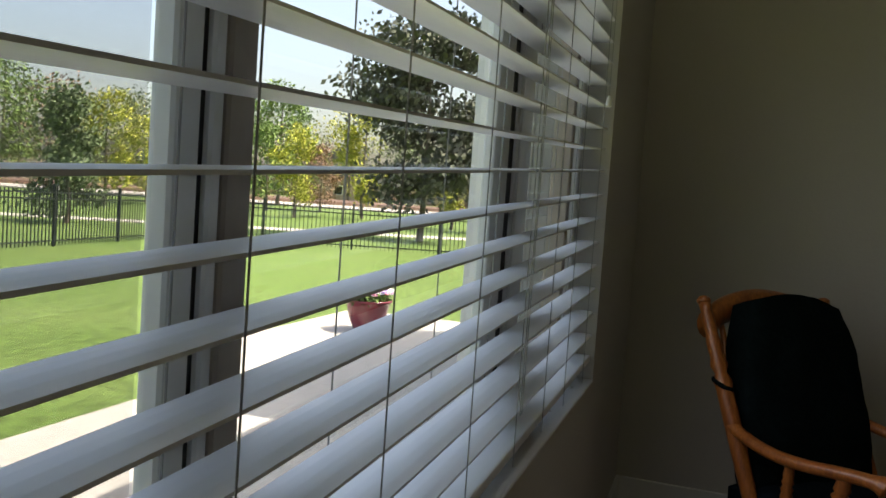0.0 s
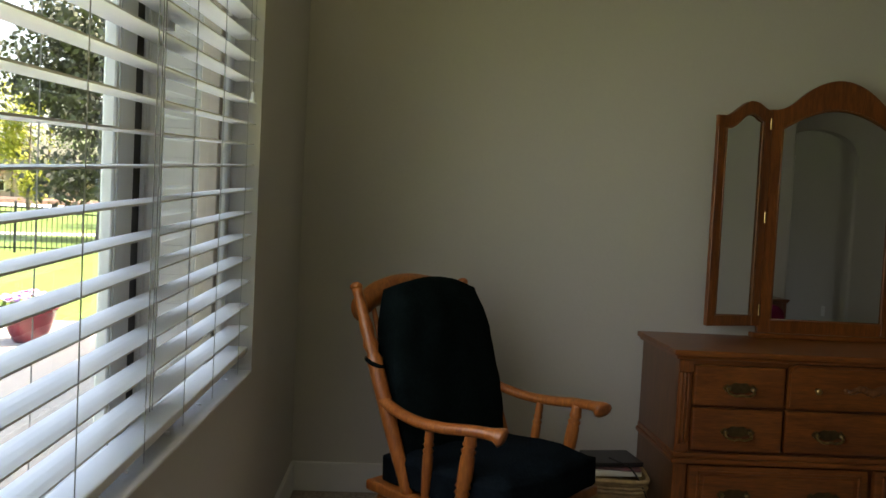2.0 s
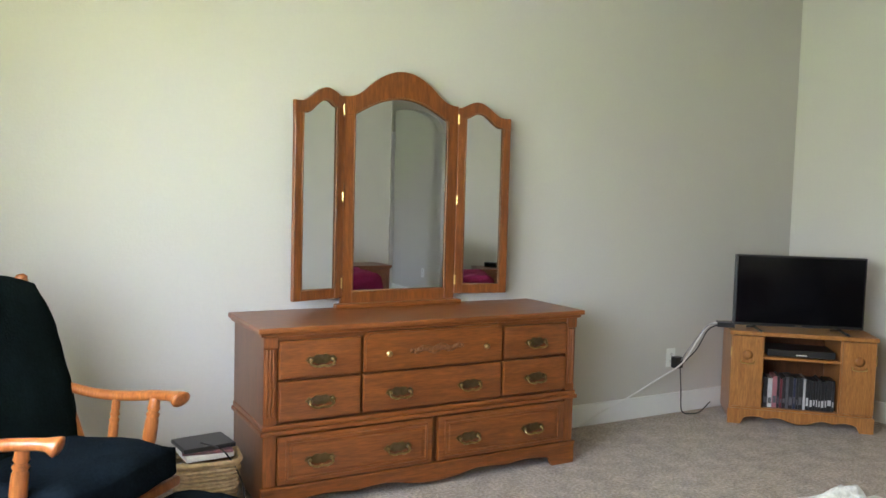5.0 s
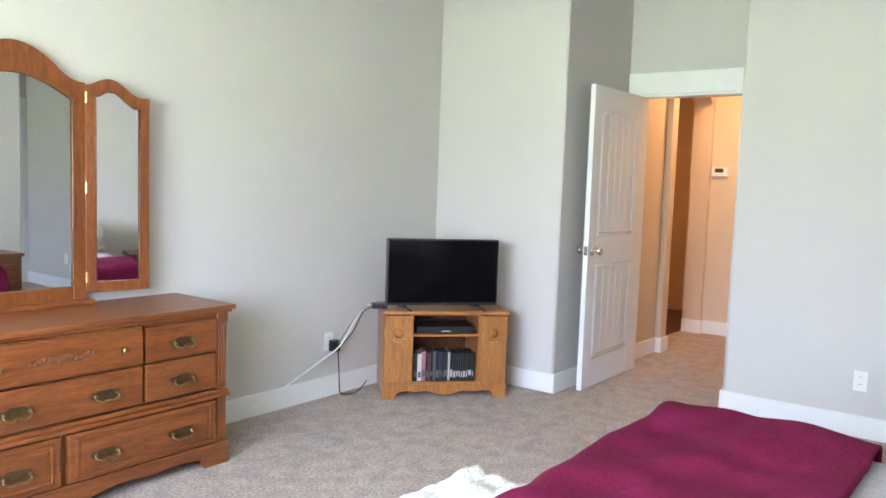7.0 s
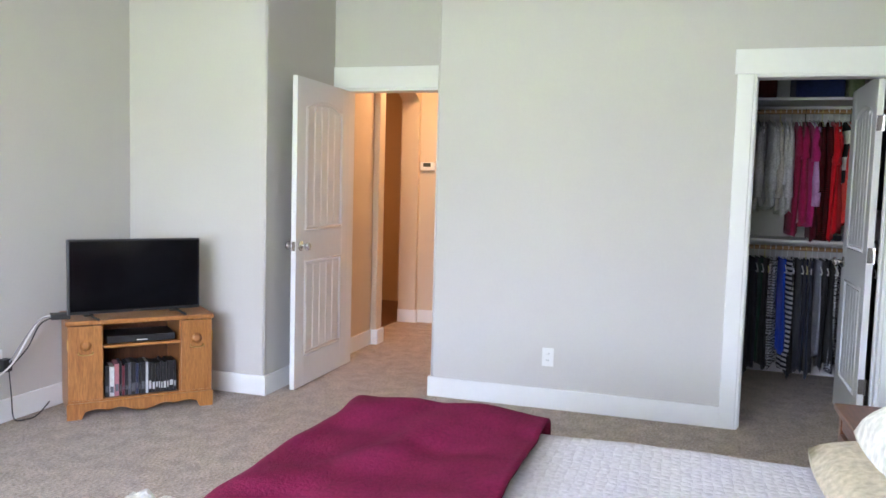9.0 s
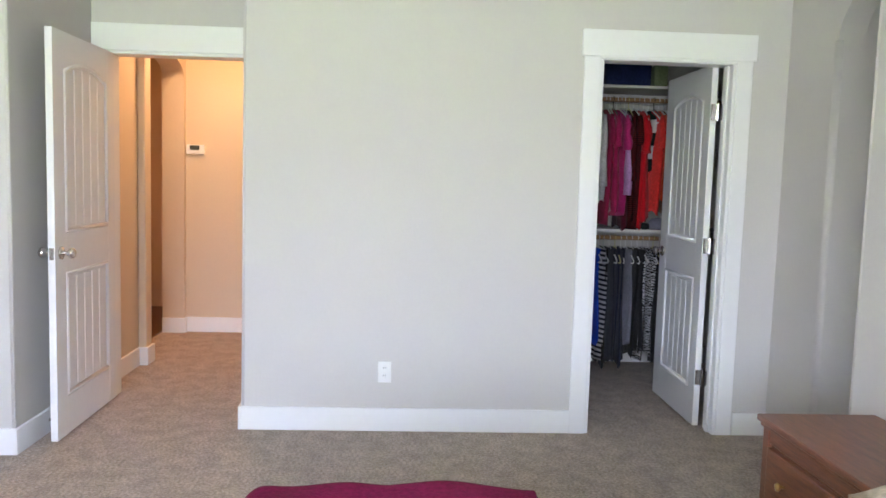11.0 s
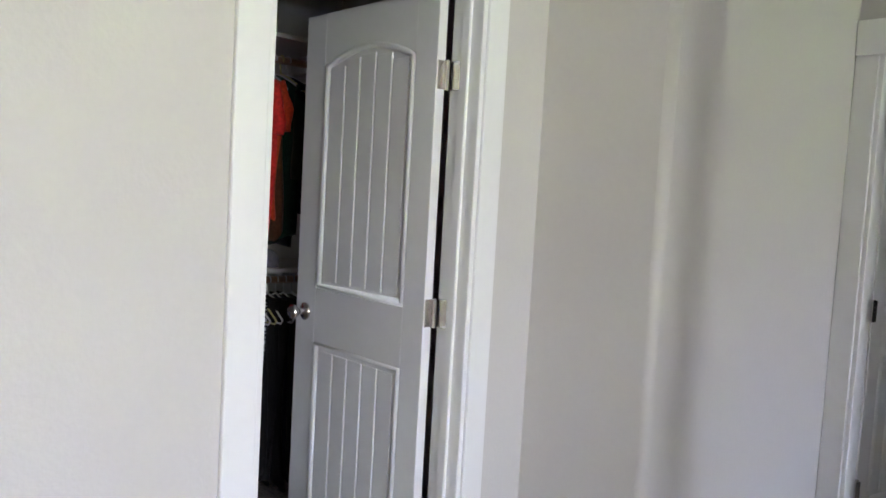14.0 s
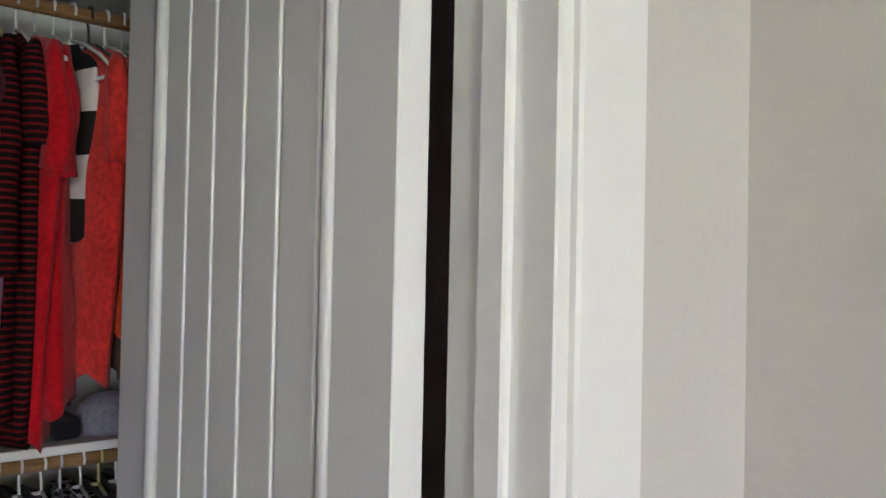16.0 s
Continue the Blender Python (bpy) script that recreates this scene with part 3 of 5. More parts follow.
OAK = wood("honey_oak", (0.265, 0.080, 0.015), (0.155, 0.041, 0.0075))
OAK_V = wood("honey_oak_upright", (0.265, 0.080, 0.015), (0.155, 0.041, 0.0075), stretch=(10, 10, 1))
OAK_SIDE = wood("dark_oak_side", (0.17, 0.064, 0.022), (0.115, 0.040, 0.013), stretch=(10, 10, 1))
CARVED = wood("dark_oak_carving", (0.22, 0.082, 0.024), (0.15, 0.05, 0.014))
CHAIRWOOD = wood("light_oak_chair", (0.44, 0.145, 0.030), (0.29, 0.082, 0.016), stretch=(6, 6, 1))
CHERRY = wood("red_brown_cherry", (0.22, 0.075, 0.03), (0.145, 0.044, 0.018))
TVOAK = wood("pale_oak", (0.46, 0.20, 0.052), (0.33, 0.125, 0.03), stretch=(10, 10, 1))

# ---- dresser ----
PULL = material("antique_brass", (0.42, 0.31, 0.13), 0.32, 1.0, grain=0.2, scale=90, mix=0.7, second=(0.16, 0.11, 0.05), mix_scale=70)


def bail_pull(parent, x, y, z, s=1.18):
    """A brass bail handle on a shaped back plate, on a front that looks along -y."""
    pts = [(-0.058, 0.0), (-0.045, 0.014), (-0.032, 0.010), (-0.018, 0.020), (0, 0.016), (0.018, 0.020), (0.032, 0.010), (0.045, 0.014), (0.058, 0.0), (0.045, -0.013), (0.03, -0.008), (0.012, -0.016), (0, -0.012), (-0.012, -0.016), (-0.03, -0.008), (-0.045, -0.013)]
    h = part("handle", prism([(a * s, b * s) for a, b in pts], -0.003, pose(x, y, z)), DARKMETAL, parent, "aged brass bail pull on a shaped plate")
    bail = curve_points([(x - 0.04 * s, y - 0.004, z), (x - 0.042 * s, y - 0.02, z - 0.012 * s), (x - 0.02 * s, y - 0.022, z - 0.021 * s), (x, y - 0.022, z - 0.018 * s), (x + 0.02 * s, y - 0.022, z - 0.021 * s), (x + 0.042 * s, y - 0.02, z - 0.012 * s), (x + 0.04 * s, y - 0.004, z)], 4)
    part("bail", tube(bail, 0.0042 * s, 8), PULL, h, "", True)
    for dx in (-0.04, 0.04):
        part("post", lathe([(0.007 * s, 0), (0.005 * s, 0.006), (0.006 * s, 0.010), (0.003 * s, 0.012)], 10, pose(x + dx * s, y - 0.003, z) @ pose(0, 0, 0, 90, 0, 0)), PULL, h, "", True)


def skirt_outline(x0, x1, h, foot):
    """A scalloped skirting between bracket feet."""
    pts = [(x0, h), (x0, 0), (x0 + foot, 0), (x0 + foot + 0.012, 0.025)]
    a, b = x0 + foot + 0.02, x1 - foot - 0.02
    n = 48
    for k in range(n + 1):
        u = k / n
        pts.append((a + (b - a) * u, h * 0.42 + 0.012 * abs(math.sin(u * math.pi * 5)) - (0.030 * math.exp(-((u - 0.5) / 0.09) ** 2))))
    return pts + [(x1 - foot - 0.012, 0.025), (x1 - foot, 0), (x1, 0), (x1, h)]


dr = thing("dresser", pose(0, 0, 0), "honey oak dresser with nine drawers and aged brass pulls", "dresser")
DX0, DX1, DY = 1.52, 3.085, -0.465
bm = bmesh.new()
add_box(bm, (1.49, -0.502, 0.742), (3.115, -0.012, 0.765), 0.007, 3)
add_box(bm, (1.503, -0.489, 0.728), (3.102, -0.012, 0.7425), 0.005, 2)
part("top", bm, OAK, dr)
part("carcass", box((DX0 + 0.02, DY + 0.012, 0.06), (DX1 - 0.02, -0.014, 0.728)), OAK_SIDE, dr)
for x0 in (DX0, DX1 - 0.02):
    part("side_panel", box((x0, DY + 0.002, 0.03), (x0 + 0.02, -0.013, 0.728), 0.002, 1), OAK_SIDE, dr, "dark brown oak side panel")
for x0 in (DX0 + 0.0, DX1 - 0.055):
    st_o = part("stile", box((x0, DY - 0.004, 0.10), (x0 + 0.055, DY + 0.014, 0.728), 0.002, 1), OAK_V, dr)
    for i in range(3):
        part("reed", lathe([(0.0055, 0.40), (0.0065, 0.41), (0.0065, 0.665), (0.0055, 0.675)], 10, pose(x0 + 0.0135 + i * 0.014, DY - 0.004, 0)), OAK_V, st_o, "", True)
    part("capital", box((x0 - 0.003, DY - 0.012, 0.678), (x0 + 0.058, DY + 0.01, 0.728), 0.003, 1), OAK_V, st_o)
bm = bmesh.new()
add_box(bm, (DX0 - 0.014, DY - 0.020, 0.325), (DX1 + 0.014, -0.016, 0.345), 0.007, 3)
add_box(bm, (DX0 - 0.006, DY - 0.012, 0.345), (DX1 + 0.006, -0.016, 0.366), 0.006, 2)
part("waist_moulding", bm, OAK, dr)
part("top_rail", box((DX0 + 0.055, DY, 0.708), (DX1 - 0.055, DY + 0.014, 0.728)), OAK, dr)
part("skirt", prism(skirt_outline(DX0 - 0.008, DX1 + 0.008, 0.105, 0.13), 0.02, pose(0, DY - 0.012, 0)), OAK, dr)
part("plinth_moulding", box((DX0 - 0.011, DY - 0.018, 0.096), (DX1 + 0.011, DY + 0.01, 0.112), 0.005, 2), OAK, dr)


def drawer(x0, x1, z0, z1, pulls, framed=False, rounded=False):
    if rounded:
        r = 0.03
        pts = [(x0, z0), (x1, z0)] + [(x1 - r + r * math.cos(a), z1 - r + r * math.sin(a)) for a in [math.pi / 2 * k / 6 for k in range(7)]] + [(x0 + r - r * math.sin(a), z1 - r + r * math.cos(a)) for a in [math.pi / 2 * k / 6 for k in range(7)]]
        bm = prism(pts, -0.02, pose(0, DY + 0.006, 0))
        pts2 = [(x0 + 0.008 + (x - x0) * (x1 - x0 - 0.016) / (x1 - x0), z0 + 0.008 + (z - z0) * (z1 - z0 - 0.016) / (z1 - z0)) for x, z in pts]
        add_prism(bm, pts2, -0.008, pose(0, DY - 0.0135, 0))
        bmesh.ops.recalc_face_normals(bm, faces=bm.faces)
    else:
        bm = box((x0, DY - 0.016, z0), (x1, DY + 0.012, z1), 0.008, 2)
        if framed:
            add_box(bm, (x0 + 0.055, DY - 0.021, z0 + 0.04), (x1 - 0.055, DY - 0.01, z1 - 0.04), 0.005, 2)
            for lo, hi in (((x0 + 0.03, z0 + 0.018), (x1 - 0.03, z0 + 0.03)), ((x0 + 0.03, z1 - 0.03), (x1 - 0.03, z1 - 0.018)), ((x0 + 0.03, z0 + 0.018), (x0 + 0.042, z1 - 0.018)), ((x1 - 0.042, z0 + 0.018), (x1 - 0.03, z1 - 0.018))):
                add_box(bm, (lo[0], DY - 0.0215, lo[1]), (hi[0], DY - 0.012, hi[1]), 0.003, 1)
    f = part("drawer_front", bm, OAK, dr)
    for x in pulls:
        bail_pull(f, x, DY - (0.022 if rounded or framed else 0.016), (z0 + z1) / 2 - 0.006)
    return f


xa, xb, xc_, xd_, xe, xf = 1.58, 1.935, 1.947, 2.645, 2.657, 3.024
for z0, z1 in ((0.552, 0.706), (0.378, 0.542)):
    drawer(xa, xb, z0, z1, [(xa + xb) / 2])
    drawer(xe, xf, z0, z1, [(xe + xf) / 2])
drawer(xc_, xd_, 0.378, 0.542, [2.118, 2.474])
mid = drawer(xc_, xd_, 0.552, 0.722, [], rounded=True)
for x in (2.053, 2.545):
    part("knob", lathe([(0.006, 0), (0.006, 0.012), (0.013, 0.018), (0.012, 0.026), (0.004, 0.029)], 14, pose(x, DY - 0.021, 0.628) @ pose(0, 0, 0, 90, 0, 0)), BRASS, mid, "small brass knob", True)
for k in range(15):
    u = (k - 7) / 7
    part("carving", lathe([(0.011 + 0.008 * (1 - abs(u)), 0), (0.008 + 0.006 * (1 - abs(u)), 0.003), (0.003, 0.005)], 10, pose(2.297 + u * 0.125, DY - 0.021, 0.633 + 0.007 * math.sin(u * 9)) @ pose(0, 0, 0, 90, 0, 0)), CARVED, mid, "", True)
drawer(1.58, 2.290, 0.116, 0.318, [1.757, 2.112], framed=True)
drawer(2.316, 3.024, 0.116, 0.318, [2.472, 2.829], framed=True)

# ---- folding mirror on the dresser ----
MIRROR = bpy.data.materials.new("mirror_silver")
MIRROR.use_nodes = True
mp_ = MIRROR.node_tree.nodes["Principled BSDF"]
mp_.inputs["Base Color"].default_value, mp_.inputs["Metallic"].default_value, mp_.inputs["Roughness"].default_value = (0.86, 0.88, 0.87, 1), 1.0, 0.01


def mirror_panel(name, parent, m, x0, x1, z0, top, inner, stile, label=""):
    """A framed mirror leaf: an outline whose head follows top(u), its glass following inner(u)."""
    n = 24
    bm = bmesh.new()
    T = 0.022
    outer = [(x0 + (x1 - x0) * k / n, top(k / n)) for k in range(n + 1)]
    gx0, gx1 = x0 + stile, x1 - stile
    inn = [(gx0 + (gx1 - gx0) * k / n, inner(k / n)) for k in range(n + 1)]
    for k in range(n):
        (ax, az), (bx, bz), (cx_, cz), (dx, dz) = outer[k], outer[k + 1], inn[k + 1], inn[k]
        add_prism(bm, [(ax, az), (bx, bz), (cx_, cz), (dx, dz)], -T)
    bmesh.ops.remove_doubles(bm, verts=bm.verts, dist=0.0005)
    add_box(bm, (x0, -T, z0), (gx0, 0, inn[0][1] + 0.0), 0.002, 1)
    add_box(bm, (gx1, -T, z0), (x1, 0, inn[-1][1]), 0.002, 1)
    add_box(bm, (gx0, -T + 0.001, z0), (gx1, -0.001, z0 + stile * 1.1), 0.002, 1)
    v = [bm.verts.new(q) for q in ((x0, 0, inn[0][1]), (gx0, 0, inn[0][1]), (x0, 0, outer[0][1]), (x0, -T, inn[0][1]), (gx0, -T, inn[0][1]), (x0, -T, outer[0][1]))]
    bm.faces.new((v[3], v[4], v[5]))
    bm.faces.new((v[0], v[2], v[1]))
    bm.faces.new((v[0], v[3], v[5], v[2]))
    v = [bm.verts.new(q) for q in ((x1, 0, inn[-1][1]), (gx1, 0, inn[-1][1]), (x1, 0, outer[-1][1]), (x1, -T, inn[-1][1]), (gx1, -T, inn[-1][1]), (x1, -T, outer[-1][1]))]
    bm.faces.new((v[3], v[5], v[4]))
    bm.faces.new((v[0], v[1], v[2]))
    bm.faces.new((v[0], v[2], v[5], v[3]))
    bmesh.ops.recalc_face_normals(bm, faces=bm.faces)
    fr = part(name, bm, OAK_V, parent, label)
    fr.matrix_local = m
    loop = [(gx0, -T, z0 + stile * 1.1)] + [(x, -T, z) for x, z in inn] + [(gx1, -T, z0 + stile * 1.1), (gx0, -T, z0 + stile * 1.1)]
    part("frame_bead", tube(loop, 0.0045, 6), CARVED, fr, "dark inner bead", True)
    pts = [(gx0 - 0.003, z0 + stile), (gx1 + 0.003, z0 + stile)] + [(x, z + 0.003) for x, z in reversed(inn)]
    part("mirror_glass", prism(pts, 0.004, pose(0, -0.013, 0)), MIRROR, fr, "clear mirror glass")
    part("backing", prism(pts, 0.004, pose(0, -0.006, 0)), OAK_SIDE, fr)
    return fr


def arch(a, b, c):
    return lambda u: a + (b - a) * (math.sin(math.pi * u) ** c)


mir = thing("folding_mirror", pose(0.006, -0.036, 0.7652), "three-part oak dresser mirror with arched top, wings angled forward", "mirror")


def head_mid(u):
    s_ = abs(2 * u - 1)
    f = 1 - 0.62 * (s_ / 0.6) ** 2 if s_ < 0.6 else 0.38 * (max(0.0, 0.95 - s_) / 0.35) ** 2
    return 0.992 + 0.140 * f


mirror_panel("centre_frame", mir, pose(0, 0, 0), 2.0, 2.615, 0.018, head_mid, lambda u: 0.910 + 0.093 * math.sin(math.pi * u) ** 0.9, 0.056)
part("foot_rail", box((1.97, -0.05, 0.0), (2.645, 0.0, 0.022), 0.006, 2), OAK, mir)


def ease(a, b, u):
    u = min(1, max(0, (u - a) / (b - a)))
    return u * u * (3 - 2 * u)


def head_wing(u, flip):
    u = u if flip else 1 - u
    return 0.918 + 0.072 * ease(0.12, 0.62, u) - 0.034 * ease(0.66, 1.0, u)


def inner_wing(u, flip):
    u = u if flip else 1 - u
    return 0.868 + 0.066 * ease(0.06, 0.62, u) - 0.026 * ease(0.70, 1.0, u)


WW = 0.275
mirror_panel("wing_frame", mir, pose(1.998, -0.006, 0.028) @ pose(0, 0, 0, 0, 0, 16) @ pose(-WW, 0, 0), 0, WW, 0.022, lambda u: head_wing(u, True), lambda u: inner_wing(u, True), 0.042)
mirror_panel("wing_frame", mir, pose(2.617, -0.006, 0.028) @ pose(0, 0, 0, 0, 0, -10.5), 0, WW + 0.012, 0.022, lambda u: head_wing(u, False), lambda u: inner_wing(u, False), 0.042)
for x in (1.999, 2.616):
    for z in (0.525, 0.928, 0.12):
        part("hinge", lathe([(0.0055, -0.024), (0.0055, 0.024)], 10, pose(x, -0.026, z)), BRASS, mir, "small brass hinge")

# ---- rocking chair ----
def fabric(name, base, second, scale=60, bump=0.004, mix_scale=5, sheen=0.35, spec=0.12):
    return material(name, base, 0.95, grain=0.22, scale=scale, bump=bump, bump_scale=scale * 1.6, mix=0.7, second=second, mix_scale=mix_scale, sheen=sheen, spec=spec)


VELOUR = fabric("dark_green_velour", (0.0035, 0.0065, 0.0065), (0.006, 0.011, 0.012), 70, 0.004, 9, 0.0, 0.02)
NAVY = fabric("navy_cushion_fabric", (0.005, 0.008, 0.011), (0.008, 0.013, 0.018), 70, 0.004, 9, 0.0, 0.02)


def cushion(size, seed, puff=0.5, n=14, m=None, wrinkle=0.012, taper=0.0):
    """A stuffed slab, size (x, y, z), its faces swelling and its surface gently creased."""
    bm = bmesh.new()
    bmesh.ops.create_cube(bm, size=2)
    bmesh.ops.subdivide_edges(bm, edges=bm.edges[:], cuts=n, use_grid_fill=True)
    sx, sy, sz = (k / 2 for k in size)
    for v in bm.verts:
        x, y, z = v.co
        r = lambda a: math.copysign(abs(a) ** 0.9, a)
        edge = (1 - abs(x) ** 4) * (1 - abs(y) ** 4)
        q = Vector((x * (1 - 0.10 * y * y - 0.02), y * (1 - 0.10 * x * x - 0.02), z * (1 - puff + puff * edge ** 0.5)))
        q.x *= 1 - taper * max(0, q.y) ** 2
        nz = noise.noise(Vector((x * 2.3 + seed, y * 2.3, z + seed))) + 0.5 * noise.noise(Vector((x * 6 + seed, y * 6, z)))
        v.co = Vector((q.x * sx, q.y * sy, q.z * sz + nz * wrinkle))
    if m is not None:
        bmesh.ops.transform(bm, matrix=m, verts=bm.verts)
    return bm


ch = thing("rocking_chair", pose(0.70, -0.79, 0, 0, 0, -136), "light oak rocking chair with dark green padded cushions", "rocking chair")


def turned(a, b, r, beads=()):
    """A turned bar from a to b, with beads at shares of its length."""
    a, b = Vector(a), Vector(b)
    n = 28
    pts, rad = [], []
    for k in range(n + 1):
        u = k / n
        rr = r * (0.82 + 0.28 * math.sin(math.pi * u))
        for q in beads:
            d = abs(u - q)
            rr *= 1 + (0.12 if d < 0.018 else -0.14 if d < 0.05 else 0)
        pts.append(a.lerp(b, u))
        rad.append(rr)
    return tube(pts, rad, 12)


for sx in (-1, 1):
    part("back_post", turned((sx * 0.268, -0.305, 0.968), (sx * 0.262, -0.02, 0.34), 0.023, (0.06, 0.10, 0.30, 0.34)), CHAIRWOOD, ch, "", True)
    part("finial", lathe([(0.012, 0), (0.021, 0.006), (0.022, 0.016), (0.012, 0.026), (0.002, 0.028)], 14, pose(sx * 0.268, -0.306, 0.963, 16, 0, 0)), CHAIRWOOD, ch, "", True)
    arm = curve_points([(sx * 0.268, -0.155, 0.622), (sx * 0.275, -0.09, 0.598), (sx * 0.285, 0.02, 0.582), (sx * 0.288, 0.13, 0.588), (sx * 0.282, 0.24, 0.606), (sx * 0.272, 0.32, 0.612), (sx * 0.262, 0.352, 0.604)], 5)
    bm = bmesh.new()
    k = len(arm)
    add_tube(bm, arm, [0.021 + 0.014 * ease(0.78, 0.97, i / (k - 1)) - 0.012 * ease(0.975, 1.0, i / (k - 1)) for i in range(k)], 12)
    for v in bm.verts:
        v.co.z = 0.63 + (v.co.z - 0.63) * 0.82
    part("armrest", bm, CHAIRWOOD, ch, "", True)
    part("arm_post", turned((sx * 0.275, 0.24, 0.606), (sx * 0.268, 0.20, 0.33), 0.021, (0.16, 0.22, 0.62, 0.68)), CHAIRWOOD, ch, "", True)
    part("arm_spindle", turned((sx * 0.283, 0.08, 0.596), (sx * 0.268, 0.06, 0.33), 0.015, (0.25, 0.32)), CHAIRWOOD, ch, "", True)
    for y0, y1 in ((0.20, 0.23), (-0.14, -0.18)):
        part("leg", turned((sx * 0.255, y0, 0.32), (sx * 0.26, y1, 0.075), 0.021, (0.3, 0.36)), CHAIRWOOD, ch, "", True)
    run = curve_points([(sx * 0.26, -0.47, 0.105), (sx * 0.26, -0.3, 0.062), (sx * 0.26, -0.1, 0.036), (sx * 0.26, 0.08, 0.032), (sx * 0.26, 0.26, 0.058), (sx * 0.26, 0.36, 0.085)], 5)
    part("rocker", tube([p - Vector((0, 0, 0.008)) for p in run], 0.024, 10), CHAIRWOOD, ch, "", True)
rail = curve_points([(-0.262, -0.298, 0.925), (-0.15, -0.336, 0.945), (0, -0.350, 0.956), (0.15, -0.336, 0.940), (0.262, -0.298, 0.912)], 6)
bm = bmesh.new()
add_tube(bm, rail, 0.03, 12)
for v in bm.verts:
    v.co.z = 0.935 + (v.co.z - 0.935) * 1.5
part("crest_rail", bm, CHAIRWOOD, ch, "", True)
for sx in (-0.18, -0.09, 0, 0.09, 0.18):
    part("back_spindle", turned((sx, -0.32, 0.91), (sx, -0.10, 0.35), 0.011, (0.4,)), CHAIRWOOD, ch, "", True)
part("seat_frame", box((-0.285, -0.20, 0.315), (0.285, 0.335, 0.35), 0.012, 3), CHAIRWOOD, ch)
part("front_stretcher", turned((-0.25, 0.22, 0.17), (0.25, 0.22, 0.17), 0.016, (0.4, 0.6)), CHAIRWOOD, ch, "", True)
part("back_cushion", cushion((0.53, 0.72, 0.15), 3.1, 0.45, 16, pose(-0.030, -0.170, 0.660) @ pose(0, 0, 0, 107, 0, 0) @ pose(0, 0, 0, 0, 0, 3), 0.012, 0.22), VELOUR, ch, "dark green padded back cushion", True)
part("seat_cushion", cushion((0.55, 0.58, 0.145), 5.7, 0.45, 14, pose(0, 0.09, 0.405) @ pose(0, 0, 0, 3, 0, 0), 0.010), NAVY, ch, "dark navy padded seat cushion", True)
for sx in (-1, 1):
    part("cushion_tie", tube([(sx * (0.266 + 0.028 * math.cos(a)), -0.20 + 0.03 * math.sin(a), 0.735 + 0.012 * math.cos(a + 1)) for a in [2 * math.pi * k / 14 for k in range(15)]], 0.007, 6), VELOUR, ch, "dark fabric tie", True)

fs = thing("footstool", pose(1.12, -1.02, 0, 0, 0, -137), "low footstool with a dark navy cushion", "footstool")
part("cushion", cushion((0.40, 0.34, 0.12), 2.2, 0.5, 10, pose(0, 0, 0.245), 0.008), NAVY, fs, "", True)
part("frame", box((-0.18, -0.15, 0.16), (0.18, 0.15, 0.195), 0.008, 2), CHAIRWOOD, fs)
for dx in (-0.16, 0.16):
    for dy in (-0.13, 0.13):
        part("leg", turned((dx, dy, 0.17), (dx * 1.05, dy * 1.05, 0.0), 0.017, (0.4,)), CHAIRWOOD, fs, "", True)

# ---- wicker basket with papers ----
WICKER = material("pale_wicker", (0.50, 0.36, 0.19), 0.7, grain=0.25, scale=60, mix=0.6, second=(0.36, 0.24, 0.11), mix_scale=30)
PAPER = material("white_paper", (0.75, 0.74, 0.70), 0.8, grain=0.03)
bk = thing("wicker_basket", pose(1.335, -0.30, 0, 0, 0, -6), "pale woven wicker basket beside the dresser", "basket")
W, D, HB = 0.125, 0.11, 0.215
random.seed(9)
for r in range(13):
    z = 0.012 + r * 0.0165
    f = 0.86 + 0.14 * r / 12
    loop = []
    for k in range(48):
        a = 2 * math.pi * k / 48
        c_, s_ = math.cos(a), math.sin(a)
        e = (abs(c_) ** 5 + abs(s_) ** 5) ** (-1 / 5)
        wob = 0.004 * math.sin(a * 12 + r * math.pi)
        loop.append(((W * e + wob) * f * c_, (D * e + wob) * f * s_, z))
    part("weave", tube(loop + [loop[0]], 0.0085, 6), WICKER, bk, "", True)
part("bottom", box((-0.105, -0.09, 0.004), (0.105, 0.09, 0.014)), WICKER, bk)
part("rim", tube([((W + 0.004) * ((abs(math.cos(a)) ** 5 + abs(math.sin(a)) ** 5) ** -0.2) * math.cos(a), (D + 0.004) * ((abs(math.cos(a)) ** 5 + abs(math.sin(a)) ** 5) ** -0.2) * math.sin(a), 0.222) for a in [2 * math.pi * k / 40 for k in range(41)]], 0.011, 6), WICKER, bk, "", True)
for nm, lo, hi, mat_, lab, rot in (("book", (-0.10, -0.085, 0.0), (0.09, 0.08, 0.022), PAPER, "white-covered book lying on the basket", 4), ("magazine", (-0.095, -0.08, 0.0), (0.10, 0.085, 0.010), material("rose_print", (0.30, 0.10, 0.11), 0.5, mix=0.9, second=(0.06, 0.06, 0.07), mix_scale=22), "small patterned magazine on a book", -8), ("notebook", (-0.11, -0.07, 0.0), (0.10, 0.10, 0.018), BLACKPLASTIC, "black notebook on top of the pile", 7)):
    z = {"book": 0.232, "magazine": 0.2545, "notebook": 0.2655}[nm]
    tagged(part(nm, box(lo, hi, 0.003, 1, pose(1.335, -0.30, z, 0, 0, rot)), mat_), lab, "book")
cable = thing("power_cable", pose(0, 0, 0), "thin black cable draped over the basket to the floor", "cable")
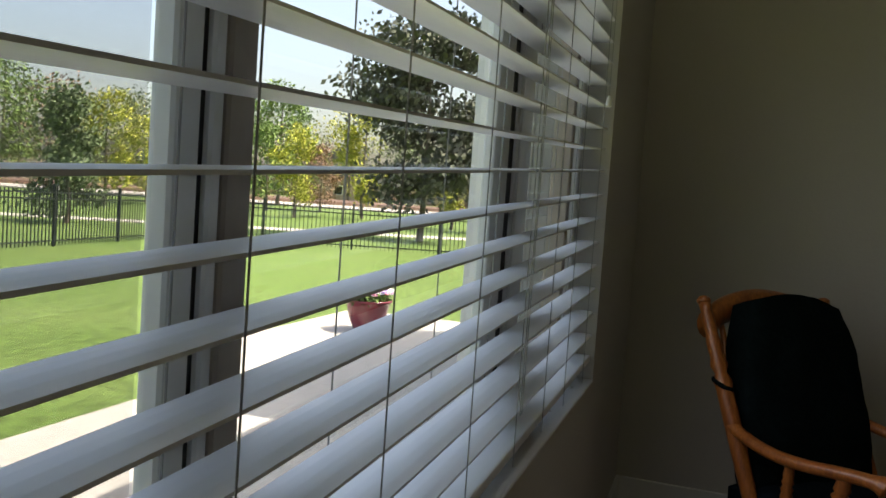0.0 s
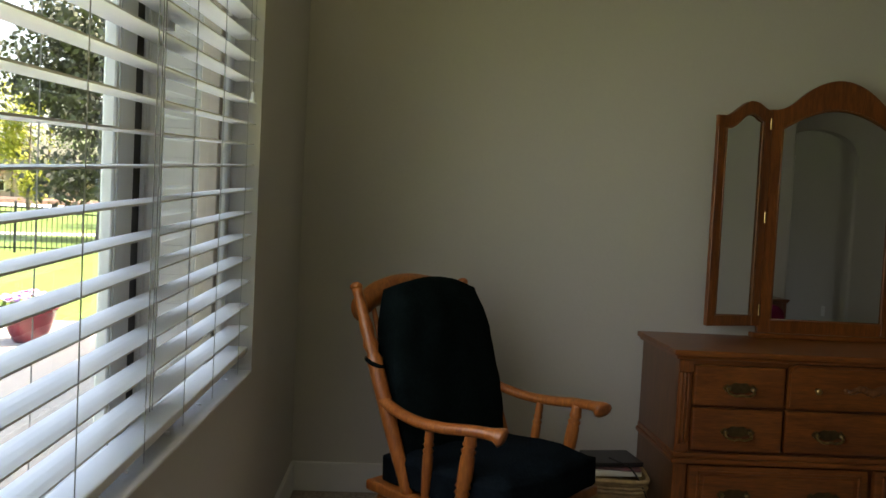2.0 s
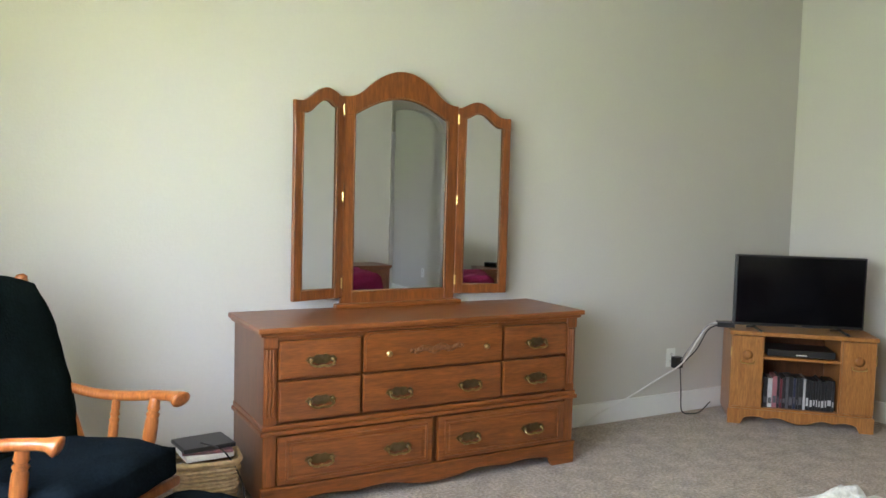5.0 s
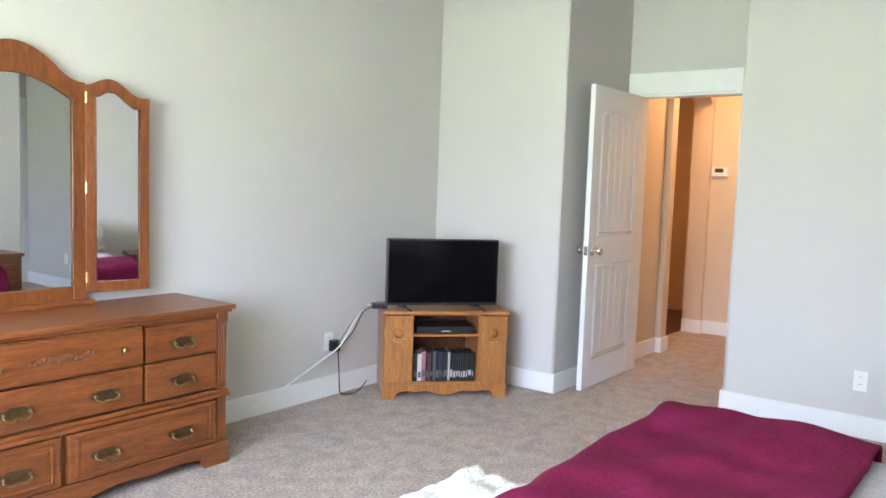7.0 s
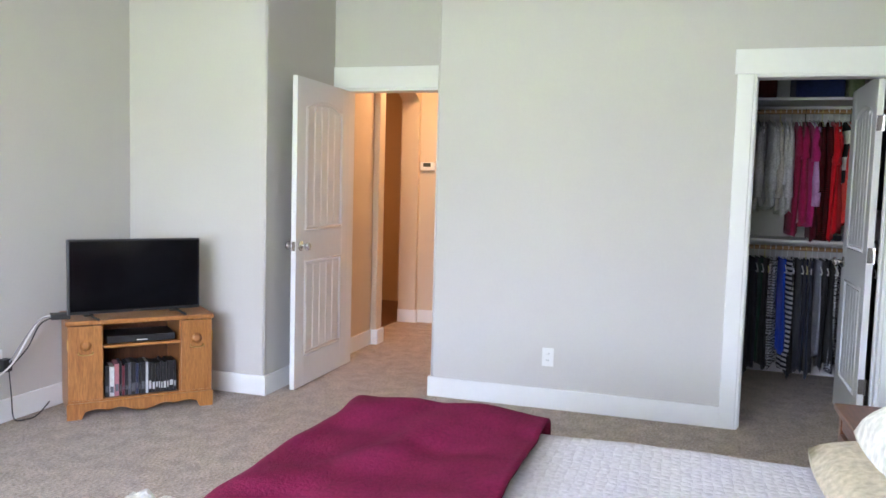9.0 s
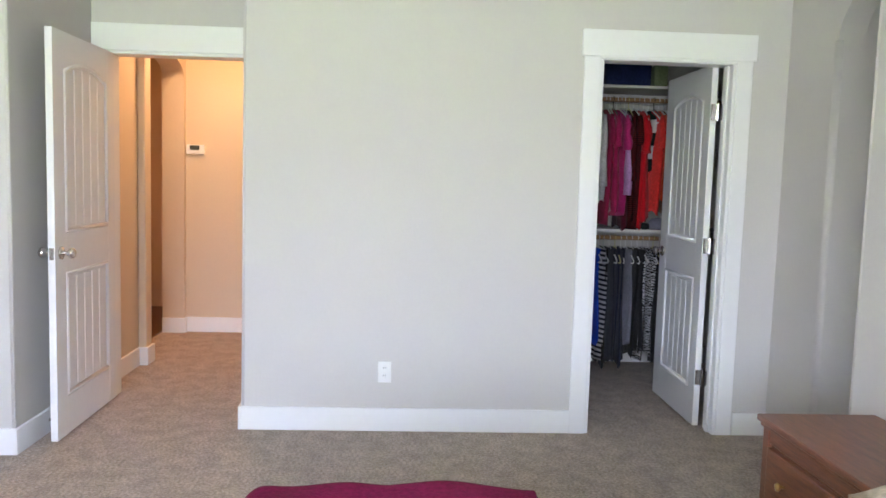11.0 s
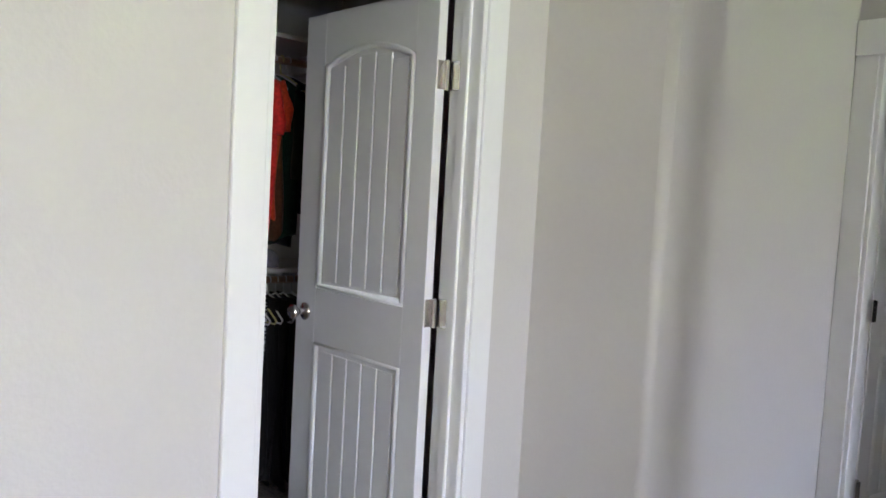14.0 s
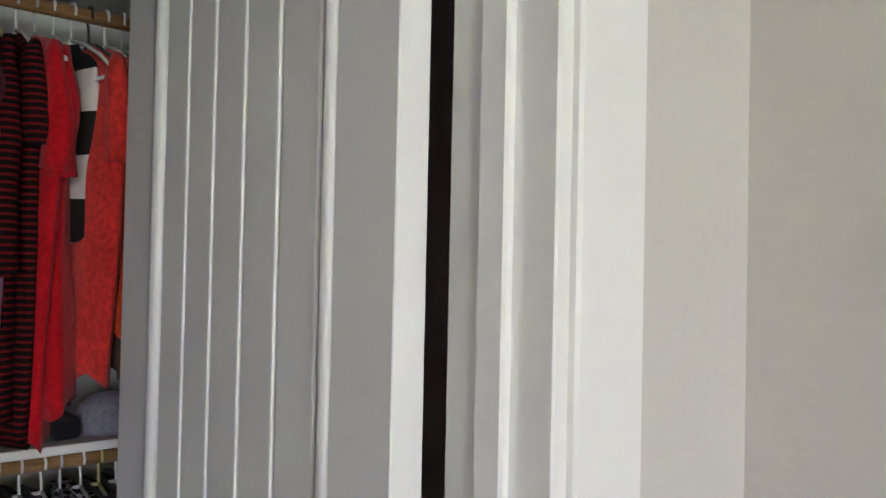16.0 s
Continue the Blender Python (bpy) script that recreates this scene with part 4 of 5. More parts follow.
part("cord", tube(curve_points([(1.30, -0.36, 0.30), (1.38, -0.42, 0.27), (1.46, -0.40, 0.12), (1.45, -0.44, 0.008), (1.38, -0.52, 0.008), (1.29, -0.56, 0.008)], 8), 0.0035, 6), BLACKPLASTIC, cable, "", True)

# ---- television stand in the corner ----
tvm = pose(4.703, -0.569, 0, 0, 0, -42.5)
ts = thing("tv_stand", tvm, "small pale oak television stand with two doors", "tv stand")
hw, dp = 0.395, 0.40
part("top", box((-hw - 0.012, -0.012, 0.535), (hw + 0.012, dp, 0.56), 0.006, 2), TVOAK, ts)
for x0 in (-hw, hw - 0.018):
    part("side_panel", box((x0, 0.004, 0.02), (x0 + 0.018, dp - 0.005, 0.535), 0.002, 1), TVOAK, ts)
part("back_panel", box((-hw + 0.018, dp - 0.015, 0.06), (hw - 0.018, dp - 0.008, 0.535)), OAK_SIDE, ts)
for x0 in (-0.225, 0.209):
    part("divider", box((x0, 0.006, 0.10), (x0 + 0.016, dp - 0.015, 0.535)), TVOAK, ts)
part("bottom_shelf", box((-hw + 0.018, 0.004, 0.085), (hw - 0.018, dp - 0.015, 0.103)), TVOAK, ts)
part("middle_shelf", box((-0.209, 0.006, 0.395), (0.209, dp - 0.015, 0.411), 0.002, 1), TVOAK, ts)
part("skirt", prism(skirt_outline(-hw - 0.006, hw + 0.006, 0.092, 0.075), 0.018, pose(0, -0.008, 0)), TVOAK, ts)
for sx in (-1, 1):
    a, b = (-hw + 0.002, -0.215) if sx < 0 else (0.215, hw - 0.002)
    dd = part("cabinet_door", box((a, -0.014, 0.108), (b, 0.004, 0.530), 0.004, 2), TVOAK, ts)
    zc, xm = 0.385, (a + b) / 2
    part("door_rose", lathe([(0.028, 0), (0.030, 0.002), (0.012, 0.004), (0.004, 0.005)], 16, pose(xm, -0.014, zc + 0.035) @ pose(0, 0, 0, 90, 0, 0)), TVOAK, dd, "carved rosette", True)
    part("bail", tube(curve_points([(xm - 0.035, -0.018, zc), (xm - 0.036, -0.030, zc - 0.010), (xm, -0.032, zc - 0.016), (xm + 0.036, -0.030, zc - 0.010), (xm + 0.035, -0.018, zc)], 4), 0.0035, 8), BRASS, dd, "brass bail pull", True)
    part("hinge", box((-hw - 0.004 if sx < 0 else hw - 0.004, -0.016, 0.40), (-hw + 0.004 if sx < 0 else hw + 0.004, 0.0, 0.46), 0.002, 1), BRASS, dd, "small brass hinge")
pl = thing("disc_player", tvm @ pose(0, 0.02, 0.4115), "slim black disc player on the upper shelf", "disc player")
part("case", box((-0.185, 0, 0.004), (0.185, 0.24, 0.045), 0.004, 2), BLACKPLASTIC, pl)
part("front_strip", box((-0.03, -0.002, 0.014), (0.03, 0.001, 0.020)), PLASTIC, pl, "small pale mark")
random.seed(12)
SPINES = [material("spine_" + n_, c_, 0.4, grain=0.1, mix=0.5, mix_scale=40, second=tuple(q * 0.4 for q in c_)) for n_, c_ in (("black", (0.02, 0.02, 0.022)), ("white", (0.6, 0.6, 0.6)), ("wine", (0.16, 0.03, 0.04)), ("navy", (0.03, 0.035, 0.08)), ("grey", (0.12, 0.12, 0.13)), ("rose", (0.45, 0.18, 0.2)))]
x = -0.20
k = 0
while x < 0.19:
    w_ = random.choice((0.014, 0.015, 0.02, 0.026))
    h_ = random.uniform(0.175, 0.195)
    mat_ = SPINES[(0, 1, 5, 0, 2, 0, 4, 0, 3, 0, 0, 1)[k % 12]] if x < 0.05 else SPINES[0]
    case = tagged(part("disc_case", box((x, 0.03, 0.0), (x + w_ - 0.0015, 0.16, h_), 0.001, 1), mat_), "upright disc case in a row on the stand's shelf", "disc case", "disc cases on the television stand")
    case.matrix_world = tvm @ pose(0, 0, 0.1035)
    part("spine_mark", box((x + 0.003, 0.0285, h_ * random.uniform(0.1, 0.2)), (x + w_ - 0.0045, 0.031, h_ * random.uniform(0.3, 0.45))), SPINES[1 if x > 0.0 else 4], case, "pale title block")
    x += w_
    k += 1

tv = thing("television", pose(4.72, -0.512, 0.561, 0, 0, -38), "flat black television with a glossy dark screen", "television")
SCREEN = material("dark_glossy_screen", (0.004, 0.004, 0.005), 0.10, spec=0.3)
part("housing", box((-0.365, -0.012, 0.03), (0.365, 0.035, 0.452), 0.006, 2), BLACKPLASTIC, tv)
part("screen", box((-0.354, -0.0145, 0.048), (0.354, -0.010, 0.442)), SCREEN, tv, "glossy black screen")
part("badge", box((-0.02, -0.0148, 0.036), (0.02, -0.0118, 0.041)), NICKEL, tv, "small silver maker's mark")
for sx in (-0.24, 0.24):
    bm = bmesh.new()
    add_tube(bm, [(sx, 0.01, 0.05), (sx, -0.005, 0.02), (sx + 0.02, -0.09, 0.007)], 0.007, 8)
    add_tube(bm, [(sx, 0.01, 0.05), (sx, 0.02, 0.02), (sx - 0.02, 0.10, 0.007)], 0.007, 8)
    part("stand_foot", bm, BLACKPLASTIC, tv, "black splayed foot", True)
rb = thing("router", pose(4.47, -0.20, 0.5605, 0, 0, -42), "small black cable box beside the television", "cable box")
part("case", box((-0.05, -0.04, 0), (0.05, 0.04, 0.03), 0.004, 2), BLACKPLASTIC, rb)
ad = thing("power_adapter", pose(4.225, -0.01, 0.325), "black power adapter plugged into the outlet", "power adapter")
part("body", box((-0.005, -0.05, -0.035), (0.05, -0.0, 0.035), 0.005, 2), BLACKPLASTIC, ad)
GREYCORD = material("grey_cord", (0.30, 0.30, 0.31), 0.6, grain=0.1)
for nm, pts_, mat_, lab in (
    ("power_cable", [(4.255, -0.055, 0.30), (4.245, -0.08, 0.16), (4.26, -0.08, 0.03), (4.33, -0.09, 0.007), (4.42, -0.08, 0.007), (4.54, -0.05, 0.05)], BLACKPLASTIC, "black cable hanging from the adapter to the floor"),
    ("power_cable", [(4.255, -0.055, 0.335), (4.28, -0.12, 0.45), (4.36, -0.16, 0.565), (4.43, -0.19, 0.575)], GREYCORD, "grey cable arching up to the television stand"),
    ("coaxial_cable", [(3.50, -0.025, 0.006), (3.66, -0.025, 0.07), (3.88, -0.03, 0.148), (4.10, -0.05, 0.245), (4.24, -0.085, 0.33), (4.31, -0.13, 0.47), (4.37, -0.16, 0.568), (4.46, -0.18, 0.585)], PLASTIC, "white cable running along the wall to the stand"),
    ("power_cable", [(4.27, -0.05, 0.31), (4.31, -0.13, 0.42), (4.36, -0.17, 0.545), (4.44, -0.21, 0.58)], BLACKPLASTIC, "thin black cable rising to the television")):
    c_ = thing(nm, pose(0, 0, 0), lab, "cable")
    part("cord", tube(curve_points(pts_, 8), 0.005 if mat_ is PLASTIC else 0.004, 6), mat_, c_, "", True)
ds = thing("door_stop", pose(5.62, YR - 0.016, 0.07), "spring door stop on the baseboard", "door stop")
part("spring", lathe([(0.010, 0), (0.006, 0.006), (0.006, 0.055), (0.008, 0.056), (0.008, 0.066)], 10, pose(0, 0, 0, 90, 0, 0)), NICKEL, ds)

# ---- bed ----
THROW = fabric("burgundy_fleece", (0.150, 0.009, 0.042), (0.115, 0.007, 0.032), 90, 0.003, 7, 0.0)
WHITE_FLEECE = fabric("white_fleece", (0.62, 0.60, 0.56), (0.50, 0.48, 0.44), 60, 0.006, 14, 0.3)
SHEET_W = fabric("white_pillow_cotton", (0.74, 0.72, 0.66), (0.68, 0.66, 0.60), 40, 0.002, 5, 0.1)
SHAM = fabric("tan_sham", (0.50, 0.43, 0.31), (0.43, 0.37, 0.26), 50, 0.003, 6, 0.1)
quilt = material("pale_lilac_quilt", (0.52, 0.49, 0.52), 0.85, grain=0.12, scale=70, mix=0.6, second=(0.43, 0.40, 0.43), mix_scale=34, sheen=0.2, spec=0.2)
qn, ql = quilt.node_tree.nodes, quilt.node_tree.links
q_co, q_b, q_bump = qn.new("ShaderNodeTexCoord"), qn.new("ShaderNodeTexVoronoi"), qn.new("ShaderNodeBump")
q_b.inputs["Scale"].default_value = 38
q_b.distance = "CHEBYCHEV"
q_b.inputs["Randomness"].default_value = 0.35
q_bump.inputs["Strength"].default_value, q_bump.inputs["Distance"].default_value = 0.6, 0.01
q_bump.invert = True
ql.new(q_co.outputs["Object"], q_b.inputs["Vector"])
ql.new(q_b.outputs["Distance"], q_bump.inputs["Height"])
ql.new(q_bump.outputs[0], qn["Principled BSDF"].inputs["Normal"])

BX0, BX1, BYH, BYF, BZ = 2.08, 3.35, -4.50, -2.505, 0.62


def cloth(x0, x1, y0, y1, top, nx, ny, drop, seed, wrinkle=0.012, thick=0.012, left=True, right=True, foot=False, edge=None):
    """A cover lying over the bed: flat on top, turning down past the bed's edges by drop, with folds; a real thickness."""
    L = (x1 - x0) + drop * (left + right)
    M = (y1 - y0) + (drop if foot else 0)
    grid = []
    r = 0.06

    def bend(d, limit):
        over = d - limit
        if over <= -r:
            return d, 0.0
        a = min((over + r) / (r * 1.25), math.pi / 2)
        out = limit - r + r * math.sin(a)
        down = r * (1 - math.cos(a)) + max(0.0, (over + r) - r * 1.25 * math.pi / 2)
        return out, down
    for j in range(ny + 1):
        row = []
        for i in range(nx + 1):
            u = i / nx * L - (drop if left else 0)
            v = j / ny * M
            if edge:
                v += edge(i / nx) * (j == ny)
            half = (x1 - x0) / 2
            c = u - half
            xx, dz1 = bend(abs(c), half)
            xx = math.copysign(xx, c) + half
            yy, dz2 = bend(v, y1 - y0) if foot else (v, 0.0)
            n1 = noise.noise(Vector((u * 3.1 + seed, v * 3.1, seed))) * wrinkle + noise.noise(Vector((u * 9 + seed, v * 7, 2.7))) * wrinkle * 0.35
            n1 += wrinkle * 1.5 * max(0, noise.noise(Vector((u * 1.8 - v * 1.5 + seed, v * 4.5 + u * 2.0, 1.3)))) ** 1.3
            wave = 0.014 * math.sin(v * 16 + seed) * min(1, dz1 * 6) * math.copysign(1, c) if dz1 > 0.03 else 0
            wave2 = 0.014 * math.sin(u * 15 + seed) * min(1, dz2 * 6) if dz2 > 0.03 else 0
            down = dz1 + dz2
            row.append((x0 + xx + wave + (math.copysign(n1 * 0.5, c) if dz1 > 0.03 else 0), y0 + yy + wave2, max(0.03, top - down + n1 * (1 if down < 0.05 else 0.3))))
        grid.append(row)
    bm = bmesh.new()
    a = [[bm.verts.new(p) for p in row] for row in grid]
    for j in range(ny):
        for i in range(nx):
            bm.faces.new((a[j][i], a[j][i + 1], a[j + 1][i + 1], a[j + 1][i]))
    bm.normal_update()
    low = {}
    for v in list(bm.verts):
        low[v] = bm.verts.new(v.co - v.normal * thick)
    for f in list(bm.faces):
        bm.faces.new([low[v] for v in reversed(f.verts)])
    border = [a[0]] + [a[-1]] + [[r_[0] for r_ in a]] + [[r_[-1] for r_ in a]]
    for line in border:
        for p, q in zip(line, line[1:]):
            bm.faces.new((p, q, low[q], low[p]))
    bmesh.ops.recalc_face_normals(bm, faces=bm.faces)
    return bm


bed = thing("bed", pose(0, 0, 0), "double bed with mattress on a dark box base", "bed")
part("mattress", box((BX0 + 0.015, BYH, 0.34), (BX1 - 0.015, BYF - 0.012, 0.598), 0.05, 4), SHEET_W, bed, "white mattress")
part("box_base", box((BX0 + 0.03, BYH, 0.14), (BX1 - 0.03, BYF - 0.03, 0.338), 0.02, 2), NEAR_BLACK, bed, "dark box base")
for x in (BX0 + 0.12, BX1 - 0.12):
    for y in (BYH + 0.12, BYF - 0.15):
        part("leg", lathe([(0.025, 0), (0.03, 0.14)], 12, pose(x, y, 0)), BLACKPLASTIC, bed)
tagged(part("quilt", cloth(BX0, BX1, BYH + 0.02, BYF, BZ - 0.006, 70, 80, 0.34, 1.7, 0.006, 0.012, True, True, True), quilt, None, "", True), "pale lilac woven quilt spread over the bed", "quilt")
tagged(part("throw_blanket", cloth(BX0 - 0.012, BX1 + 0.012, -3.165, BYF + 0.016, BZ + 0.030, 110, 64, 0.30, 6.3, 0.034, 0.010, True, True, True), THROW, None, "", True), "burgundy fleece throw across the foot of the bed", "blanket")
# crumpled white throw at the foot of the bed, with a ragged fringe
bm = bmesh.new()
n = 44
rows = []
for j in range(n + 1):
    row = []
    for i in range(n + 1):
        u, v = i / n, j / n
        x = 1.74 + 1.02 * u
        y = BYF + 0.025 + 0.45 * v + 0.05 * noise.noise(Vector((u * 5, v * 3, 4)))
        if j == n:
            y += random.uniform(-0.035, 0.045)
        z = 0.05 + 0.47 * (1 - ease(0.66, 1.0, v)) * ease(0, 0.22, 1 - abs(2 * u - 1)) + 0.05 * abs(noise.noise(Vector((u * 6, v * 6, 1)))) + 0.008 * noise.noise(Vector((u * 16, v * 14, 2)))
        row.append(bm.verts.new((x, y, z)))
    rows.append(row)
for j in range(n):
    for i in range(n):
        bm.faces.new((rows[j][i], rows[j][i + 1], rows[j + 1][i + 1], rows[j + 1][i]))
bm.normal_update()
ext = bmesh.ops.solidify(bm, geom=bm.faces[:], thickness=0.018)
tagged(part("white_blanket", bm, WHITE_FLEECE, None, "", True), "crumpled white fleece blanket heaped at the bed's foot", "blanket")
for x, y, rot, sz, mat_, lab, nm, tilt, z in (
    (3.00, -4.13, 3, (0.68, 0.50, 0.11), SHAM, "tan pillow sham lying flat at the head", "pillow", 2, 0.670),
    (2.38, -4.10, -2, (0.68, 0.50, 0.15), SHAM, "tan pillow sham lying flat at the head", "pillow", 4, 0.70),
    (2.99, -4.21, 6, (0.64, 0.44, 0.17), SHEET_W, "plump white cotton pillow leaning on a sham", "pillow", 20, 0.795),
    (2.38, -4.22, -4, (0.62, 0.42, 0.17), SHEET_W, "plump white cotton pillow leaning on a sham", "pillow", 24, 0.83)):
    tagged(part(nm, cushion(sz, x * 3, 0.85, 12, pose(x, y, z, tilt * -1, 0, rot), 0.01), mat_, None, "", True), lab, "pillow", "pillows on the bed")

# ---- nightstands ----
def nightstand(m, label):
    t = thing("nightstand", m, label, "nightstand")
    bm = box((-0.345, -0.01, 0.518), (0.345, 0.425, 0.54), 0.006, 3)
    add_box(bm, (-0.335, 0.0, 0.503), (0.335, 0.422, 0.519), 0.005, 2)
    part("top", bm, CHERRY, t)
    part("carcass", box((-0.315, 0.022, 0.05), (0.315, 0.42, 0.503), 0.003, 1), CHERRY, t)
    for sx in (-1, 1):
        part("stile", box((sx * 0.305 - 0.02, 0.008, 0.03), (sx * 0.305 + 0.02, 0.03, 0.503), 0.003, 1), CHERRY, t)
    part("top_rail", box((-0.285, 0.012, 0.455), (0.285, 0.03, 0.503), 0.003, 1), CHERRY, t)
    for z0, z1 in ((0.27, 0.445), (0.085, 0.26)):
        f = part("drawer_front", box((-0.28, 0.002, z0), (0.28, 0.024, z1), 0.006, 2), CHERRY, t)
        for x in (-0.15, 0.15):
            part("knob", lathe([(0.006, 0), (0.006, 0.010), (0.014, 0.017), (0.012, 0.025), (0.003, 0.028)], 14, pose(x, 0.002, (z0 + z1) / 2) @ pose(0, 0, 0, 90, 0, 0)), BRASS, f, "small brass knob", True)
    part("skirt", prism(skirt_outline(-0.327, 0.327, 0.085, 0.06), 0.018, pose(0, 0.004, 0)), CHERRY, t)
    for sx in (-0.30, 0.30):
        part("foot", box((sx - 0.022, 0.36, 0), (sx + 0.022, 0.41, 0.06), 0.004, 1), CHERRY, t)
    return t


nightstand(pose(3.885, -4.13, 0, 0, 0, 180) @ Matrix.Diagonal((1, 1, 1.065, 1)), "red-brown wooden nightstand with two drawers beside the bed")
clock = thing("alarm_clock", pose(3.72, -4.36, 0.5757, 0, 0, 200), "small black alarm clock on the nightstand", "alarm clock")
part("case", box((-0.07, -0.035, 0), (0.07, 0.035, 0.055), 0.012, 3), BLACKPLASTIC, clock)
part("display", box((-0.055, -0.0365, 0.014), (0.055, -0.034, 0.044)), SCREEN, clock, "dark display")

# ---- closet ----
SHELF = material("white_melamine", (0.66, 0.65, 0.62), 0.5, grain=0.02, mix=0.4, second=(0.60, 0.59, 0.56), mix_scale=4)
ROD_WOOD = wood("tan_rod_wood", (0.40, 0.23, 0.10), (0.30, 0.16, 0.065), stretch=(10, 1, 10))
RX, UP, LOW = 7.15, 1.975, 0.985
for nm, z in (("closet_shelf", 2.06), ("closet_shelf", 1.055)):
    sh = thing(nm, pose(0, 0, z), "long white closet shelf above a wooden rod", "shelf", "closet shelves")
    part("board", box((6.99, -5.295, -0.019), (BACK, YC - 0.125, 0), 0.002, 1), SHELF, sh)
    part("cleat", box((BACK - 0.02, -5.295, -0.09), (BACK, YC - 0.125, -0.019), 0.002, 1), SHELF, sh)
    for y in (-5.0, -3.4, -2.4):
        part("bracket", box((7.0, y - 0.008, -0.10), (BACK - 0.02, y + 0.008, -0.019), 0.002, 1), SHELF, sh)
for z in (UP, LOW):
    rd = thing("closet_rod", pose(RX, 0, z), "round wooden clothes rod", "clothes rod", "closet rods")
    part("bar", tube([(0, -5.298, 0), (0, YC - 0.125, 0)], 0.0165, 14), ROD_WOOD, rd, "", True)
    part("socket", lathe([(0.03, 0), (0.03, 0.012)], 14, pose(0, -5.298, 0) @ pose(0, 0, 0, -90, 0, 0)), NICKEL, rd)


def pattern(name, a, b, scale, distort, direction="Z"):
    """Woven stripes of two colours, straight or wavering."""
    m = material(name, a, 0.9, bump=0.002, bump_scale=90, spec=0.15)
    n, l = m.node_tree.nodes, m.node_tree.links
    co, wv, rp = n.new("ShaderNodeTexCoord"), n.new("ShaderNodeTexWave"), n.new("ShaderNodeValToRGB")
    wv.bands_direction = direction
    wv.inputs["Scale"].default_value, wv.inputs["Distortion"].default_value, wv.inputs["Detail Scale"].default_value = scale, distort, 2.0
    rp.color_ramp.interpolation = "CONSTANT"
    rp.color_ramp.elements[1].position = 0.72 if a[0] < 0.02 and b[1] < 0.05 else 0.5
    rp.color_ramp.elements[0].color, rp.color_ramp.elements[1].color = (*a, 1), (*b, 1)
    l.new(co.outputs["Object"], wv.inputs["Vector"])
    l.new(wv.outputs[0], rp.inputs[0])
    l.new(rp.outputs[0], n["Principled BSDF"].inputs["Base Color"])
    return m


def plain(name, c):
    return fabric(name, c, tuple(q * 0.75 for q in c), 80, 0.003, 10, 0.1)


CLOTH = {k: plain("cloth_" + k, c) for k, c in dict(white=(0.62, 0.62, 0.60), grey=(0.36, 0.36, 0.37), cream=(0.58, 0.55, 0.47), crimson=(0.32, 0.018, 0.07), palepink=(0.60, 0.30, 0.36), hotpink=(0.42, 0.02, 0.10), magenta=(0.42, 0.025, 0.15), lavender=(0.48, 0.27, 0.52), maroon=(0.09, 0.008, 0.02), red=(0.50, 0.008, 0.014), coral=(0.78, 0.045, 0.035), orange=(0.70, 0.075, 0.025), brown=(0.14, 0.06, 0.03), green=(0.015, 0.05, 0.035), black=(0.012, 0.012, 0.014), navy=(0.018, 0.022, 0.045), blue=(0.015, 0.07, 0.58), slate=(0.030, 0.034, 0.050), palegrey=(0.22, 0.22, 0.27)).items()}
CLOTH["redblack"] = pattern("cloth_red_black_stripe", (0.010, 0.004, 0.004), (0.13, 0.006, 0.010), 22, 0.5)
CLOTH["zebra"] = pattern("cloth_zebra", (0.014, 0.014, 0.016), (0.55, 0.55, 0.56), 16, 9)
CLOTH["chevron"] = pattern("cloth_chevron", (0.014, 0.014, 0.018), (0.55, 0.56, 0.57), 15, 7)
CLOTH["stripe"] = pattern("cloth_white_stripe", (0.50, 0.50, 0.50), (0.02, 0.022, 0.035), 9, 0.4)
CLOTH["block"] = pattern("cloth_colour_block", (0.62, 0.61, 0.58), (0.014, 0.014, 0.014), 1.7, 0.3)
HANGERS = [material("hanger_" + k, c, 0.35, grain=0.03) for k, c in (("white", (0.72, 0.72, 0.70)), ("clear_grey", (0.45, 0.46, 0.46)), ("black", (0.02, 0.02, 0.02)), ("yellow", (0.55, 0.52, 0.22)))]


def hanger(y, z, mat_, turn, label):
    h = thing("clothes_hanger", pose(RX, y, z, 0, 0, turn), label, "hanger", "hangers on the closet rods")
    hook = [(0.0, 0, -0.062)] + [(0.0215 * math.sin(a), 0, 0.0 - 0.0215 * math.cos(a) * -1) for a in [radians(q) for q in (155, 120, 80, 40, 0, -40, -80, -115)]]
    part("hook", tube(hook, 0.0032, 6), mat_, h, "", True)
    body = [(0.0, 0, -0.062), (0.07, 0, -0.082), (0.15, 0, -0.118), (0.205, 0, -0.152), (0.19, 0, -0.168), (0, 0, -0.168), (-0.19, 0, -0.168), (-0.205, 0, -0.152), (-0.15, 0, -0.118), (-0.07, 0, -0.082), (0.0, 0, -0.062)]
    part("body", tube(body, 0.0042, 6), mat_, h, "", True)
    return h


def loft(rings, cap=True):
    bm = bmesh.new()
    vs = [[bm.verts.new(p) for p in r] for r in rings]
    n = len(vs[0])
    for a, b in zip(vs, vs[1:]):
        for i in range(n):
            bm.faces.new((a[i], a[(i + 1) % n], b[(i + 1) % n], b[i]))
    bm.faces.new(vs[0])
    bm.faces.new(vs[-1][::-1])
    bmesh.ops.recalc_face_normals(bm, faces=bm.faces)
    return bm


